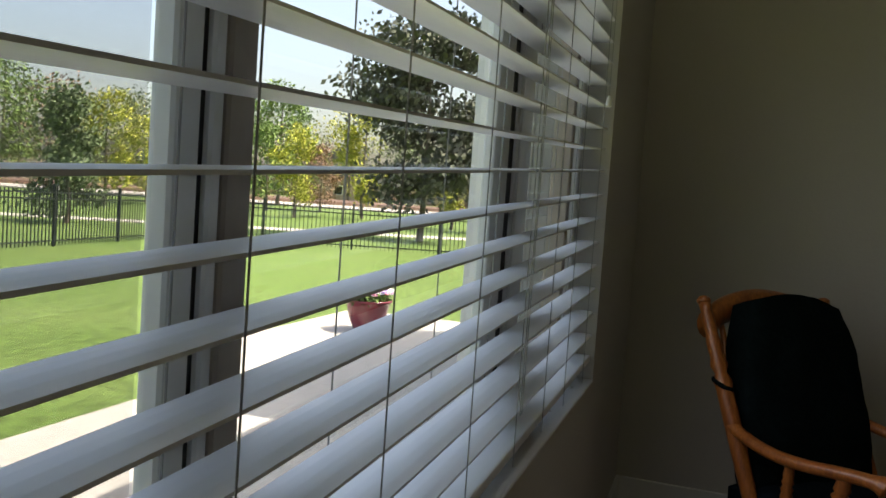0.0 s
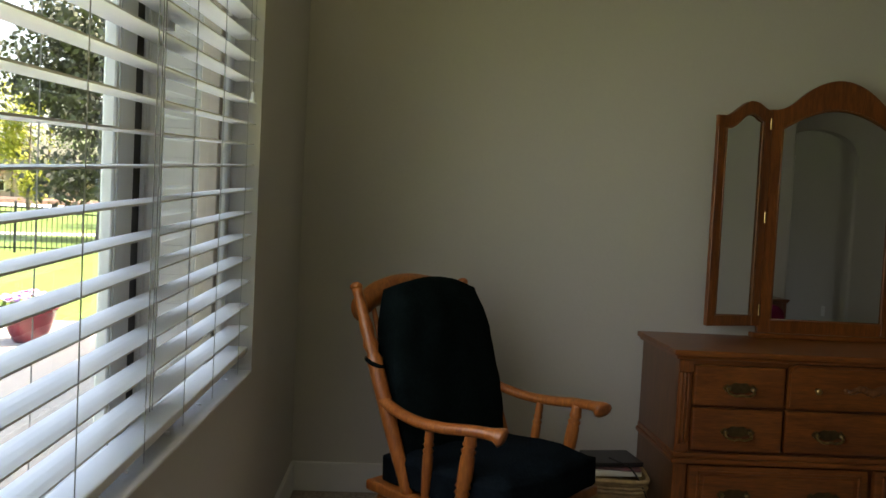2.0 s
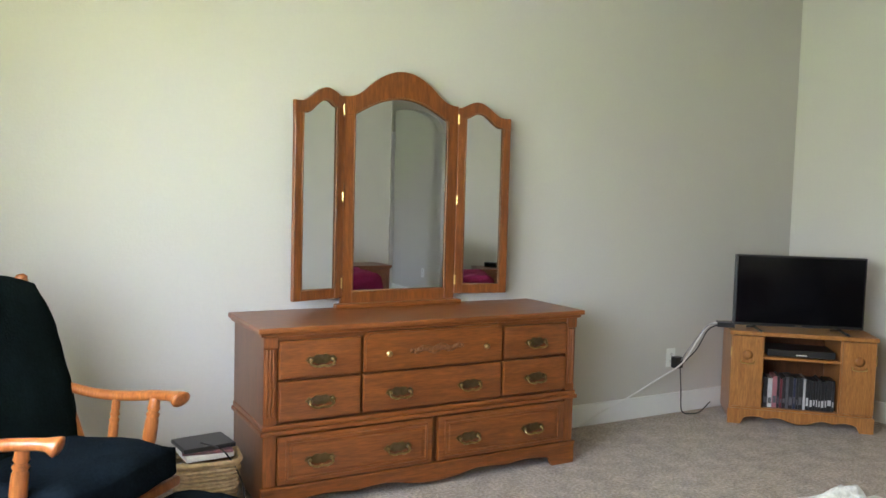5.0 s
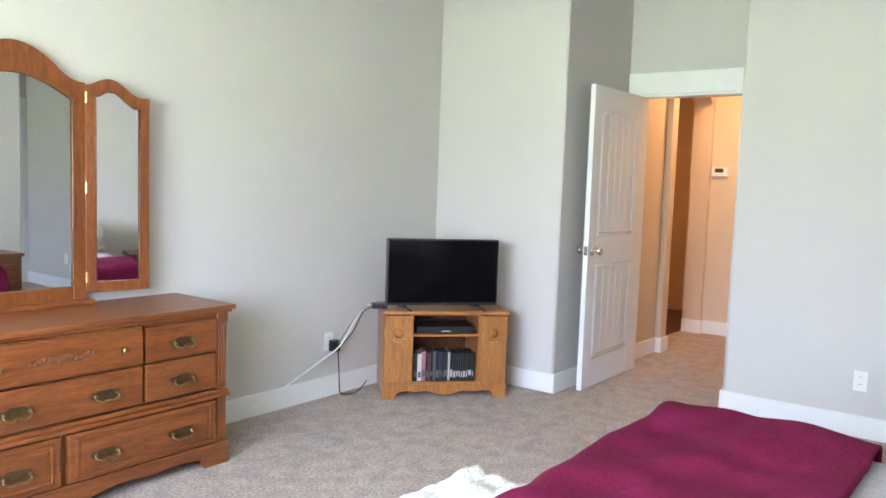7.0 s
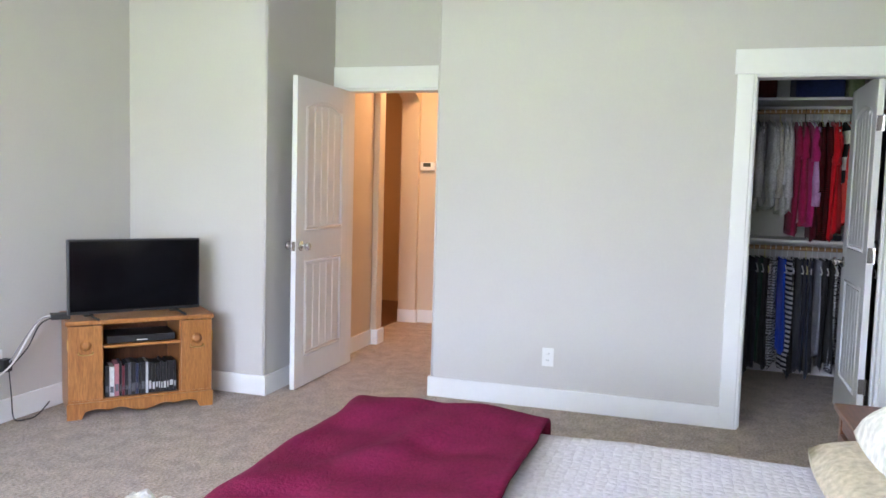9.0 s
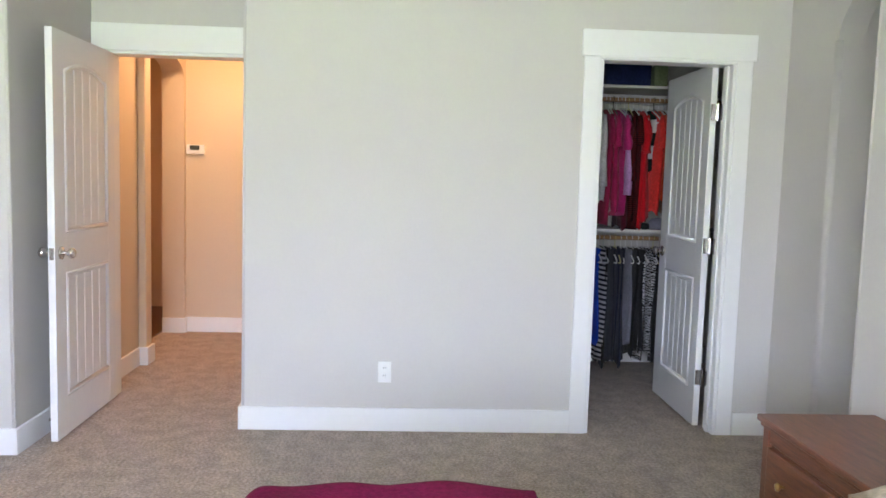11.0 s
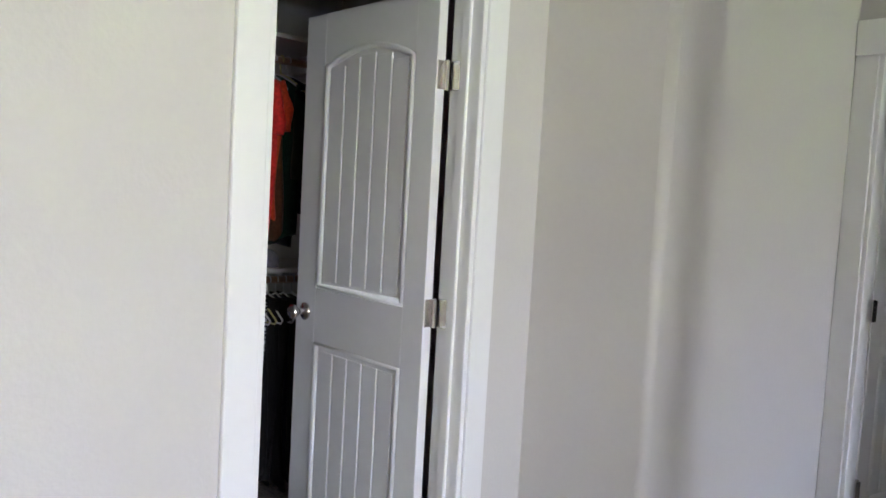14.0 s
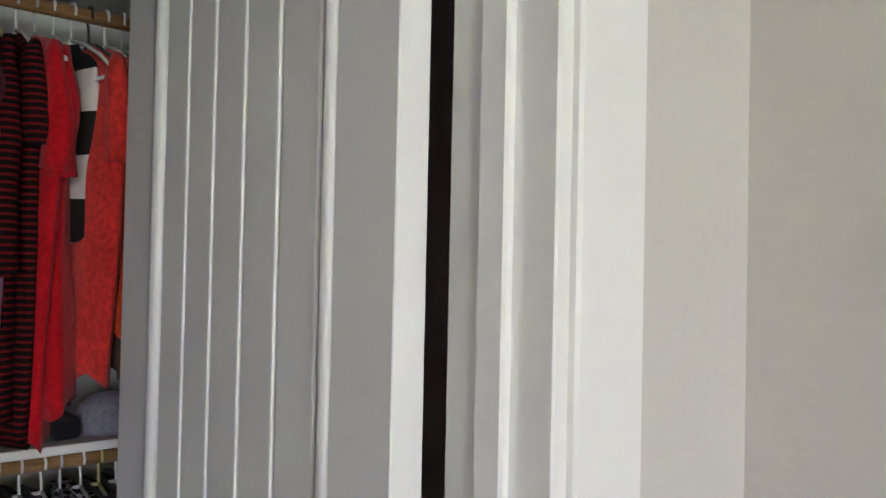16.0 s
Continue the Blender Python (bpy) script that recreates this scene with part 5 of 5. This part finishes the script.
def garment(name, y, z, mat_, length, label, category, turn=0.0, sleeve=0.0, width=0.205, seed=0.0, folded=False, sleeve_mat=None):
    """Clothing hung on the rod: a lofted body with folds, and sleeves that hang at its ends."""
    g = thing(name, pose(RX, y, z, 0, 0, turn), label, category, "clothes hanging in the closet")
    rings = []
    n, rows = 26, 22
    for r in range(rows + 1):
        v = r / rows
        zz = -0.075 - (length) * v
        if folded:
            a, b = width * (0.92 + 0.08 * math.sin(v * 5 + seed)), 0.016 + 0.006 * v
        else:
            a = width * min(1.0, 0.22 + 2.9 * ease(0, 0.42, v * length / 0.28) * 0.8) * (1 + 0.07 * math.sin(v * 4 + seed)) * (1 - 0.10 * v)
            b = 0.012 + 0.026 * ease(0, 0.4, v) + 0.005 * math.sin(seed + v * 6)
        ring = []
        for k in range(n):
            t = 2 * math.pi * k / n
            c_, s_ = math.cos(t), math.sin(t)
            fold = 0.010 * v * math.sin(k * 2.1 + seed * 3 + v * 2.5) + 0.006 * noise.noise(Vector((k * 0.7, v * 4, seed)))
            hem = (0.018 * math.sin(t * 3 + seed) + 0.02 * noise.noise(Vector((c_ * 2, s_ * 2, seed)))) * (r == rows)
            ring.append((a * c_ + 0.008 * v * math.sin(seed * 2 + v * 7), (b + fold) * s_ + 0.010 * v * math.sin(seed + v * 3 + c_ * 2), zz + hem))
        rings.append(ring)
    part("body", loft(rings), mat_, g, "", True)
    if sleeve > 0:
        for sx in (-1, 1):
            pts, rad = [], []
            m_ = 9
            for k in range(m_ + 1):
                u = k / m_
                pts.append((sx * (width * 0.90 + 0.030 * math.sin(u * 2.2)), 0.006 * math.sin(u * 6 + seed), -0.125 - sleeve * u))
                rad.append(0.022 + 0.022 * math.sin(min(1, u * 1.4) * math.pi * 0.5) + 0.004 * math.sin(u * 11 + seed))
            bm = tube(pts, rad, 12)
            for v in bm.verts:
                v.co.y *= 0.62
                v.co += Vector((0.005 * noise.noise(v.co * 14 + Vector((seed, 0, 0))), 0.005 * noise.noise(v.co * 17), 0.012 * noise.noise(v.co * 9)))
            part("sleeve", bm, sleeve_mat or mat_, g, "", True)
    return g


random.seed(21)
UPPER = [("grey", 0.62, 0.5), ("grey", 0.62, 0.5), ("white", 0.66, 0.3), ("cream", 0.66, 0.3), ("white", 0.64, 0.5), ("grey", 0.60, 0.0), ("white", 0.62, 0.45), ("white", 0.60, 0.3), ("cream", 0.62, 0.5), ("white", 0.66, 0.4), ("white", 0.64, 0.5), ("crimson", 0.80, 0.2), ("palepink", 0.71, 0.0), ("hotpink", 0.73, 0.22),
    ("magenta", 0.74, 0.24), ("lavender", 0.72, 0.55), ("maroon", 0.83, 0.2), ("redblack", 0.80, 0.45), ("redblack", 0.83, 0.2), ("red", 0.83, 0.25), ("red", 0.78, 0.26), ("block", 0.42, 0.0), ("coral", 0.72, 0.22), ("orange", 0.62, 0.20), ("brown", 0.70, 0.0), ("green", 0.70, 0.4), ("black", 0.74, 0.3), ("navy", 0.6, 0.3)]
NAMES = {"block": "white and black colour-block top", "redblack": "black and dark red striped knit top", "cream": "cream cotton blouse", "palepink": "pale pink sleeveless top", "hotpink": "hot pink short-sleeved shirt", "grey": "pale grey long-sleeved shirt", "maroon": "dark maroon long top"}
y = -3.87
for k, (c_, length, sl_) in enumerate(UPPER):
    t = random.uniform(-7, 7)
    lab = (NAMES.get(c_) or c_ + " cotton shirt") + " hanging on the upper rod"
    garment("shirt", y, UP, CLOTH[c_], length, lab, "shirt", t, sl_, random.uniform(0.185, 0.215) * (0.72 if c_ == "block" else 1.0), k * 1.7)
    hanger(y + 0.002, UP, HANGERS[(0, 1, 0, 0, 2, 0, 1, 0, 3)[k % 9]], t, ("white", "grey", "black", "pale yellow")[(0, 1, 0, 0, 2, 0, 1, 0, 3)[k % 9]] + " plastic hanger on the closet rod")
    y -= random.uniform(0.034, 0.039) * (0.74 if 10 < k < 17 else 1.0)
LOWER = ["black", "black", "slate", "green", "black", "chevron", "chevron", "blue", "stripe", "black", "slate", "navy", "navy", "palegrey", "black", "black", "zebra", "zebra", "black", "black", "black", "navy", "black", "black"]
y = -3.95
for k, c_ in enumerate(LOWER):
    t = random.uniform(-8, 8)
    length = random.uniform(0.74, 0.86) if c_ not in ("blue", "palegrey") else 0.68
    lab = {"chevron": "black and white chevron trousers", "zebra": "black and white zebra-print skirt", "blue": "bright royal blue trousers", "stripe": "black and white striped trousers", "palegrey": "pale grey folded trousers", "slate": "slate grey folded trousers", "navy": "dark navy folded trousers", "green": "dark green folded trousers", "black": "black folded trousers"}[c_] + " hanging on the lower rod"
    garment("trousers", y, LOW, CLOTH[c_], length, lab, "trousers", t, 0, random.uniform(0.15, 0.19), k * 2.3, True)
    hanger(y + 0.002, LOW, HANGERS[(0, 0, 1, 0, 3, 0, 0)[k % 7]], t, ("white", "grey", "black", "pale yellow")[(0, 0, 1, 0, 3, 0, 0)[k % 7]] + " plastic hanger on the closet rod")
    y -= random.uniform(0.036, 0.044)
for nm, y0, y1, h_, c_, lab in (("storage_bin", -4.56, -4.24, 0.24, (0.02, 0.03, 0.10), "dark blue fabric storage bin on the top shelf"), ("storage_box", -4.12, -3.75, 0.22, (0.07, 0.012, 0.012), "dark red storage box on the top shelf"), ("folded_blanket", -4.68, -4.58, 0.15, (0.20, 0.24, 0.12), "folded olive blanket on the top shelf")):
    tagged(part(nm, box((7.03, y0, 2.0605), (7.40, y1, 2.0605 + h_), 0.02, 3), plain("fabric_" + nm, c_)), lab, "storage box" if "box" in nm or "bin" in nm else "blanket")
tagged(part("cap", lathe([(0.075, 0), (0.078, 0.02), (0.07, 0.05), (0.045, 0.075), (0.004, 0.085)], 18, pose(7.10, -4.68, 1.0555)), CLOTH["palegrey"], None, "", True), "pale grey cap on the lower closet shelf", "cap")
tagged(part("shoe", box((7.02, -4.60, 1.0555), (7.22, -4.54, 1.10), 0.015, 2), CLOTH["black"]), "black shoe on the lower closet shelf", "shoe")

# ---- outdoors ----
grass = material("mown_lawn", (0.085, 0.138, 0.028), 0.9, grain=0.4, scale=9, mix=0.8, second=(0.115, 0.165, 0.042), mix_scale=0.5, bump=0.01, bump_scale=30, spec=0.2)
CONC = material("pale_concrete", (0.42, 0.39, 0.34), 0.85, grain=0.12, scale=14, mix=0.5, second=(0.36, 0.33, 0.285), mix_scale=1.2, bump=0.003, bump_scale=70)
ROADM = material("pale_road", (0.34, 0.31, 0.27), 0.9, grain=0.1, scale=4, mix=0.4, mix_scale=0.3)
IRON = material("dark_green_black_iron", (0.014, 0.02, 0.018), 0.5, 0.3, grain=0.1)
SIDING = material("taupe_siding", (0.27, 0.26, 0.25), 0.8, grain=0.06, scale=20)
ROOFM = material("grey_shingle", (0.12, 0.115, 0.115), 0.9, grain=0.25, scale=6)
MULCH = material("brown_mulch", (0.10, 0.06, 0.04), 0.95, grain=0.4, scale=5, mix=0.7, second=(0.16, 0.09, 0.06), mix_scale=1)
GZ = -0.2
gb = bmesh.new()
bmesh.ops.create_grid(gb, x_segments=24, y_segments=24, size=400)
bmesh.ops.transform(gb, matrix=pose(0, 0, GZ), verts=gb.verts)
tagged(part("ground", gb, grass), "sunlit green mown lawn reaching to the distance", "lawn", "", "structure")
structure("pavement_patio", box((-3.0, -9, GZ - 0.02), (-0.16, 1.6, -0.12), 0.01, 1), CONC, "pale concrete patio slab", "patio")
structure("pavement_patio_corner", box((-3.75, 1.604, GZ - 0.02), (-0.16, 5.2, -0.124), 0.01, 1), CONC, "pale concrete patio slab", "patio")
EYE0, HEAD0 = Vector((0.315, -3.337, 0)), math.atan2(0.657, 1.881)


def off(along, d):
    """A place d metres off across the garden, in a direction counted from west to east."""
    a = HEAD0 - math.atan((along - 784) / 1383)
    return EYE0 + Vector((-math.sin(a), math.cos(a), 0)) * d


SLOPE = pose(0, 0, 0, 0, 0, 120) @ pose(0, -90, 0)
structure("ground_bank", prism([(40, GZ - 0.1), (42, GZ + 0.004), (60, 0.34), (130, 0.7), (130, GZ - 0.1)], 180, SLOPE), grass, "sunlit grass bank rising beyond the lawn", "lawn")
structure("road", prism([(57, 0.2), (57, 0.36), (70, 0.43), (70, 0.2)], 178, SLOPE @ pose(0, 1, 0)), ROADM, "pale sunlit road beyond the lawn", "road")
structure("pavement_path", prism([(27, GZ - 0.05), (27, GZ + 0.012), (29, GZ + 0.012), (29, GZ - 0.05)], 170, pose(0, 0, 0, 0, 0, 128) @ pose(0, -70, 0)), CONC, "pale footpath across the grass", "path")
structure("ground_bed", prism([(73, 0.2), (73.3, 0.70), (79, 0.9), (80, 0.2)], 178, SLOPE @ pose(0, 1, 0)), MULCH, "brown mulched planting bed", "planting bed")

fence = thing("fence", pose(0, 0, GZ), "dark green-black iron picket fence across the lawn", "fence")
CORNERS = [(-11.0, 2.0), (-13.4, 14.0), (-2.4, 18.8)]
pk = bmesh.new()
add_box(pk, (-0.009, -0.009, 0.03), (0.009, 0.009, 1.17))
pk_first = None
ps_first = None
for (x0, y0), (x1, y1) in zip(CORNERS, CORNERS[1:]):
    d = math.hypot(x1 - x0, y1 - y0)
    ang = math.degrees(math.atan2(y1 - y0, x1 - x0))
    for z in (0.12, 0.98, 1.10):
        part("rail", box((0, -0.014, z - 0.016), (d, 0.014, z + 0.016), 0, 1, pose(x0, y0, 0, 0, 0, ang)), IRON, fence)
    for k in range(int(d / 0.112)):
        if pk_first is None:
            o = pk_first = part("picket", pk, IRON, fence)
        else:
            o = pk_first.copy()
            scene.collection.objects.link(o)
        o.location = (x0 + (x1 - x0) * k * 0.112 / d, y0 + (y1 - y0) * k * 0.112 / d, 0)
        o.rotation_euler = (0, 0, radians(ang))
    for k in range(int(d / 2.4) + 1):
        part("post", box((-0.03, -0.03, 0), (0.03, 0.03, 1.26), 0.006, 1, pose(x0 + (x1 - x0) * k * 2.4 / d, y0 + (y1 - y0) * k * 2.4 / d, 0, 0, 0, ang)), IRON, fence)


def leaf_material(name, c, d):
    m = material(name, c, 0.7, spec=0.2)
    n, l = m.node_tree.nodes, m.node_tree.links
    ge, rp = n.new("ShaderNodeNewGeometry"), n.new("ShaderNodeValToRGB")
    rp.color_ramp.elements[0].color, rp.color_ramp.elements[1].color = (*d, 1), (*c, 1)
    l.new(ge.outputs["Random Per Island"], rp.inputs[0])
    l.new(rp.outputs[0], n["Principled BSDF"].inputs["Base Color"])
    return m


LEAF = {"green": leaf_material("leaf_green", (0.17, 0.25, 0.06), (0.07, 0.12, 0.03)), "yellow": leaf_material("leaf_yellow_green", (0.42, 0.40, 0.05), (0.20, 0.24, 0.04)), "purple": leaf_material("leaf_dark_plum", (0.11, 0.12, 0.075), (0.04, 0.045, 0.035)), "rust": leaf_material("leaf_rust", (0.30, 0.17, 0.10), (0.15, 0.09, 0.055)), "pine": leaf_material("leaf_blue_green", (0.15, 0.20, 0.09), (0.07, 0.10, 0.045))}
BARK = material("grey_bark", (0.11, 0.085, 0.065), 0.9, grain=0.3, scale=8, stretch=(6, 6, 1), bump=0.01)


def tree(p, h, w, kind, leaves, seed, label, cone=False, trunk=0.14):
    """A tapered trunk with limbs, and a crown of many small leaves round the limbs' ends."""
    rng = random.Random(seed)
    t = thing("tree" if h > 2.2 else "shrub", pose(p[0], p[1], GZ if p.length < 44 else 0.0 if p.length < 56 else 0.4, 0, 0, rng.uniform(0, 360)), label, "tree" if h > 2.2 else "shrub")
    bm = bmesh.new()
    add_tube(bm, [(0, 0, 0), (0.02 * h * rng.uniform(-1, 1), 0.01 * h, h * trunk), (0.02 * h * rng.uniform(-1, 1), 0, h * 0.6), (0, 0, h * 0.9)], [0.028 * h ** 0.8, 0.02 * h ** 0.8, 0.012 * h ** 0.8, 0.004 * h ** 0.8], 8)
    tips = []
    limbs = 15 if h > 2.2 else 8
    for k in range(limbs):
        u = trunk + (0.95 - trunk) * (k + rng.random()) / limbs
        a = rng.uniform(0, 2 * math.pi)
        v = (u - trunk) / (1 - trunk)
        reach = w / 2 * ((1.05 - v) if cone else math.sin(math.pi * (0.18 + 0.75 * v))) * rng.uniform(0.6, 1.05)
        tip = Vector((reach * math.cos(a), reach * math.sin(a), h * u + reach * (0.05 if cone else 0.35)))
        add_tube(bm, [(0, 0, h * u), tip * 0.5 + Vector((0, 0, h * u * 0.5 - 0.02 * h)), tip], [0.007 * h ** 0.8, 0.004 * h ** 0.8, 0.0015 * h], 5)
        tips += [tip, tip * 0.6 + Vector((0, 0, h * u * 0.4))]
    tips.append(Vector((0, 0, h * 0.95)))
    part("trunk", bm, BARK, t)
    verts, faces = [], []
    size = 0.013 * h + 0.030
    for k in range(leaves):
        c = rng.choice(tips)
        q = Vector((rng.gauss(0, 1), rng.gauss(0, 1), rng.gauss(0, 0.8))) * w * 0.095 + c
        if q.z < h * trunk * 0.55 and h > 2.2:
            continue
        q.z = max(0.05, q.z)
        n1 = Vector((rng.gauss(0, 1), rng.gauss(0, 1), rng.gauss(0, 1))).normalized()
        n2 = n1.orthogonal().normalized()
        n3 = n1.cross(n2)
        s_ = size * rng.uniform(0.6, 1.3)
        b = len(verts)
        verts += [q + n2 * s_, q + n3 * s_ * 0.55, q - n2 * s_, q - n3 * s_ * 0.55]
        faces.append((b, b + 1, b + 2, b + 3))
    me = bpy.data.meshes.new("crown")
    me.from_pydata([tuple(v) for v in verts], [], faces)
    me.materials.append(LEAF[kind])
    c = new("crown", me)
    c.parent = t
    c["label"] = {"green": "green leaves", "yellow": "yellow-green leaves", "purple": "dark plum leaves", "rust": "rust-brown leaves", "pine": "blue-green needles"}[kind]
    return t


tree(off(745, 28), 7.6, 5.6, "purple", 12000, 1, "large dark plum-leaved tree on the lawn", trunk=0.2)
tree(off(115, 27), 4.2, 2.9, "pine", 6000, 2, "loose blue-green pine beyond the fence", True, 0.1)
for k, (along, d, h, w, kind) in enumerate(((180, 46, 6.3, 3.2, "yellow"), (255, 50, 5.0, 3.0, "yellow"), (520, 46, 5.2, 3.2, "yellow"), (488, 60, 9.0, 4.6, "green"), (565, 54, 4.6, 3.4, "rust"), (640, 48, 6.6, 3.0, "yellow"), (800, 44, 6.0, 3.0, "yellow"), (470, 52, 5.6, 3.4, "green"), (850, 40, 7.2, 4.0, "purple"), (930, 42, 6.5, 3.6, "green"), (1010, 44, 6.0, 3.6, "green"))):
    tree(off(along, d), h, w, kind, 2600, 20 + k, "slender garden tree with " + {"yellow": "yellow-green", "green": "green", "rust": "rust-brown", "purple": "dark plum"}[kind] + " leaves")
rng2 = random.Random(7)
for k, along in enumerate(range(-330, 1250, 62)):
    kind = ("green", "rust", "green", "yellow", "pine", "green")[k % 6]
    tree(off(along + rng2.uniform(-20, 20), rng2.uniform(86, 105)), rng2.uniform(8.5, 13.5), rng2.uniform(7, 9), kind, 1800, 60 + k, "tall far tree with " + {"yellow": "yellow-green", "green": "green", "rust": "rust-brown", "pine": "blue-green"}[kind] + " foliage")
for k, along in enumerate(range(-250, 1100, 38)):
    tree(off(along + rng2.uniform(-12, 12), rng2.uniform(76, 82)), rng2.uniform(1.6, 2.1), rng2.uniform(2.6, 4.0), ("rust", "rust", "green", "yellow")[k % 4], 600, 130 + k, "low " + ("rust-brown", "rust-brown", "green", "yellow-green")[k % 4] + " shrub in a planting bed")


def house(p, w, d, h, turn, label):
    t = thing("house", pose(p[0], p[1], GZ, 0, 0, turn), label, "house")
    part("wall", box((-w / 2, -d / 2, 0), (w / 2, d / 2, h)), material("house_stucco", (0.34, 0.27, 0.23), 0.85, grain=0.06, scale=3), t)
    part("roof", prism([(-w / 2 - 0.5, h), (w / 2 + 0.5, h), (0, h + w * 0.32)], d + 1, pose(0, -d / 2 - 0.5, 0)), ROOFM, t, "grey shingle roof")
    for x in (-w * 0.28, w * 0.02, w * 0.3):
        wn = part("window", box((x - 0.6, -d / 2 - 0.04, h * 0.4), (x + 0.6, -d / 2 + 0.02, h * 0.4 + 1.3), 0.02, 1), VINYL, t)
        part("pane", box((x - 0.52, -d / 2 - 0.05, h * 0.4 + 0.08), (x + 0.52, -d / 2 - 0.03, h * 0.4 + 1.22)), SCREEN, wn, "dark window pane")
    return t


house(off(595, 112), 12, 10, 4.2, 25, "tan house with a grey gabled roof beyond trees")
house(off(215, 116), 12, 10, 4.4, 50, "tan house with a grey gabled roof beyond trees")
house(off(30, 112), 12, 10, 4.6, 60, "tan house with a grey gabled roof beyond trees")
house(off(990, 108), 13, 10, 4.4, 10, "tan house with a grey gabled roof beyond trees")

# flower pot on the patio
POT = material("oxblood_glaze", (0.17, 0.018, 0.03), 0.25, grain=0.15, scale=10, mix=0.5, second=(0.09, 0.012, 0.02), mix_scale=5)
pot = thing("flower_pot", pose(-2.96, 3.90, -0.124), "oxblood glazed pot of pink and white flowers", "flower pot")
part("bowl", lathe([(0.12, 0), (0.135, 0.01), (0.185, 0.12), (0.22, 0.25), (0.235, 0.30), (0.25, 0.305), (0.25, 0.325), (0.225, 0.325), (0.215, 0.28)], 28), POT, pot, "", True)
part("soil", lathe([(0.214, 0.275), (0.21, 0.285)], 20), MULCH, pot)
PETAL = {k: material("petal_" + k, c, 0.7, grain=0.1) for k, c in (("pink", (0.80, 0.30, 0.46)), ("white", (0.86, 0.80, 0.83)), ("violet", (0.35, 0.20, 0.52)))}
rng3 = random.Random(3)
fol = bmesh.new()
for k in range(260):
    a, r = rng3.uniform(0, 2 * math.pi), 0.24 * math.sqrt(rng3.random())
    c = Vector((r * math.cos(a), r * math.sin(a), 0.29 + rng3.random() * 0.08))
    n1 = Vector((rng3.gauss(0, 1), rng3.gauss(0, 1), 1)).normalized()
    n2 = n1.orthogonal() * 0.03
    n3 = n1.cross(n2)
    fol.faces.new([fol.verts.new(c + q) for q in (n2, n3 * 0.5, -n2, -n3 * 0.5)])
part("foliage", fol, LEAF["green"], pot, "small green leaves")
for k in range(110):
    a, r = rng3.uniform(0, 2 * math.pi), 0.25 * math.sqrt(rng3.random())
    s_ = rng3.uniform(0.022, 0.036)
    part("flower", lathe([(s_ * 0.2, 0), (s_, s_ * 0.35), (s_ * 0.9, s_ * 0.5), (s_ * 0.25, s_ * 0.3)], 7, pose(r * math.cos(a), r * math.sin(a), 0.39 + 0.06 * (1 - r / 0.25) + rng3.uniform(-0.02, 0.03), rng3.uniform(-30, 30), rng3.uniform(-30, 30), 0)), PETAL[("pink", "white", "violet", "white")[k % 4]], pot)

# outside of the house: eave and a bay that stands out beyond the window
structure("roof_eave", box((-0.45, -9, 2.90), (0.3, 6, 3.05)), TAUPE, "shaded taupe roof eave", "eave")
bay = thing("house_bay", pose(0, 0, GZ), "taupe lap-sided bay of the house in shade", "house wall", "", "structure")
for k in range(17):
    z = 0.08 + k * 0.18
    part("lap_board", prism([(-1.12, z), (-0.16, z), (-0.16, z + 0.178), (-1.12, z + 0.178)], 0.02 + 0.004 * (k % 2), pose(0, 1.48, 0)), SIDING, bay)
part("corner_trim", box((-1.20, 1.46, 0.08), (-1.10, 5.0, 3.1), 0.004, 1), VINYL, bay)
part("wall", box((-1.11, 1.50, 0.08), (-0.16, 5.0, 3.1)), SIDING, bay)
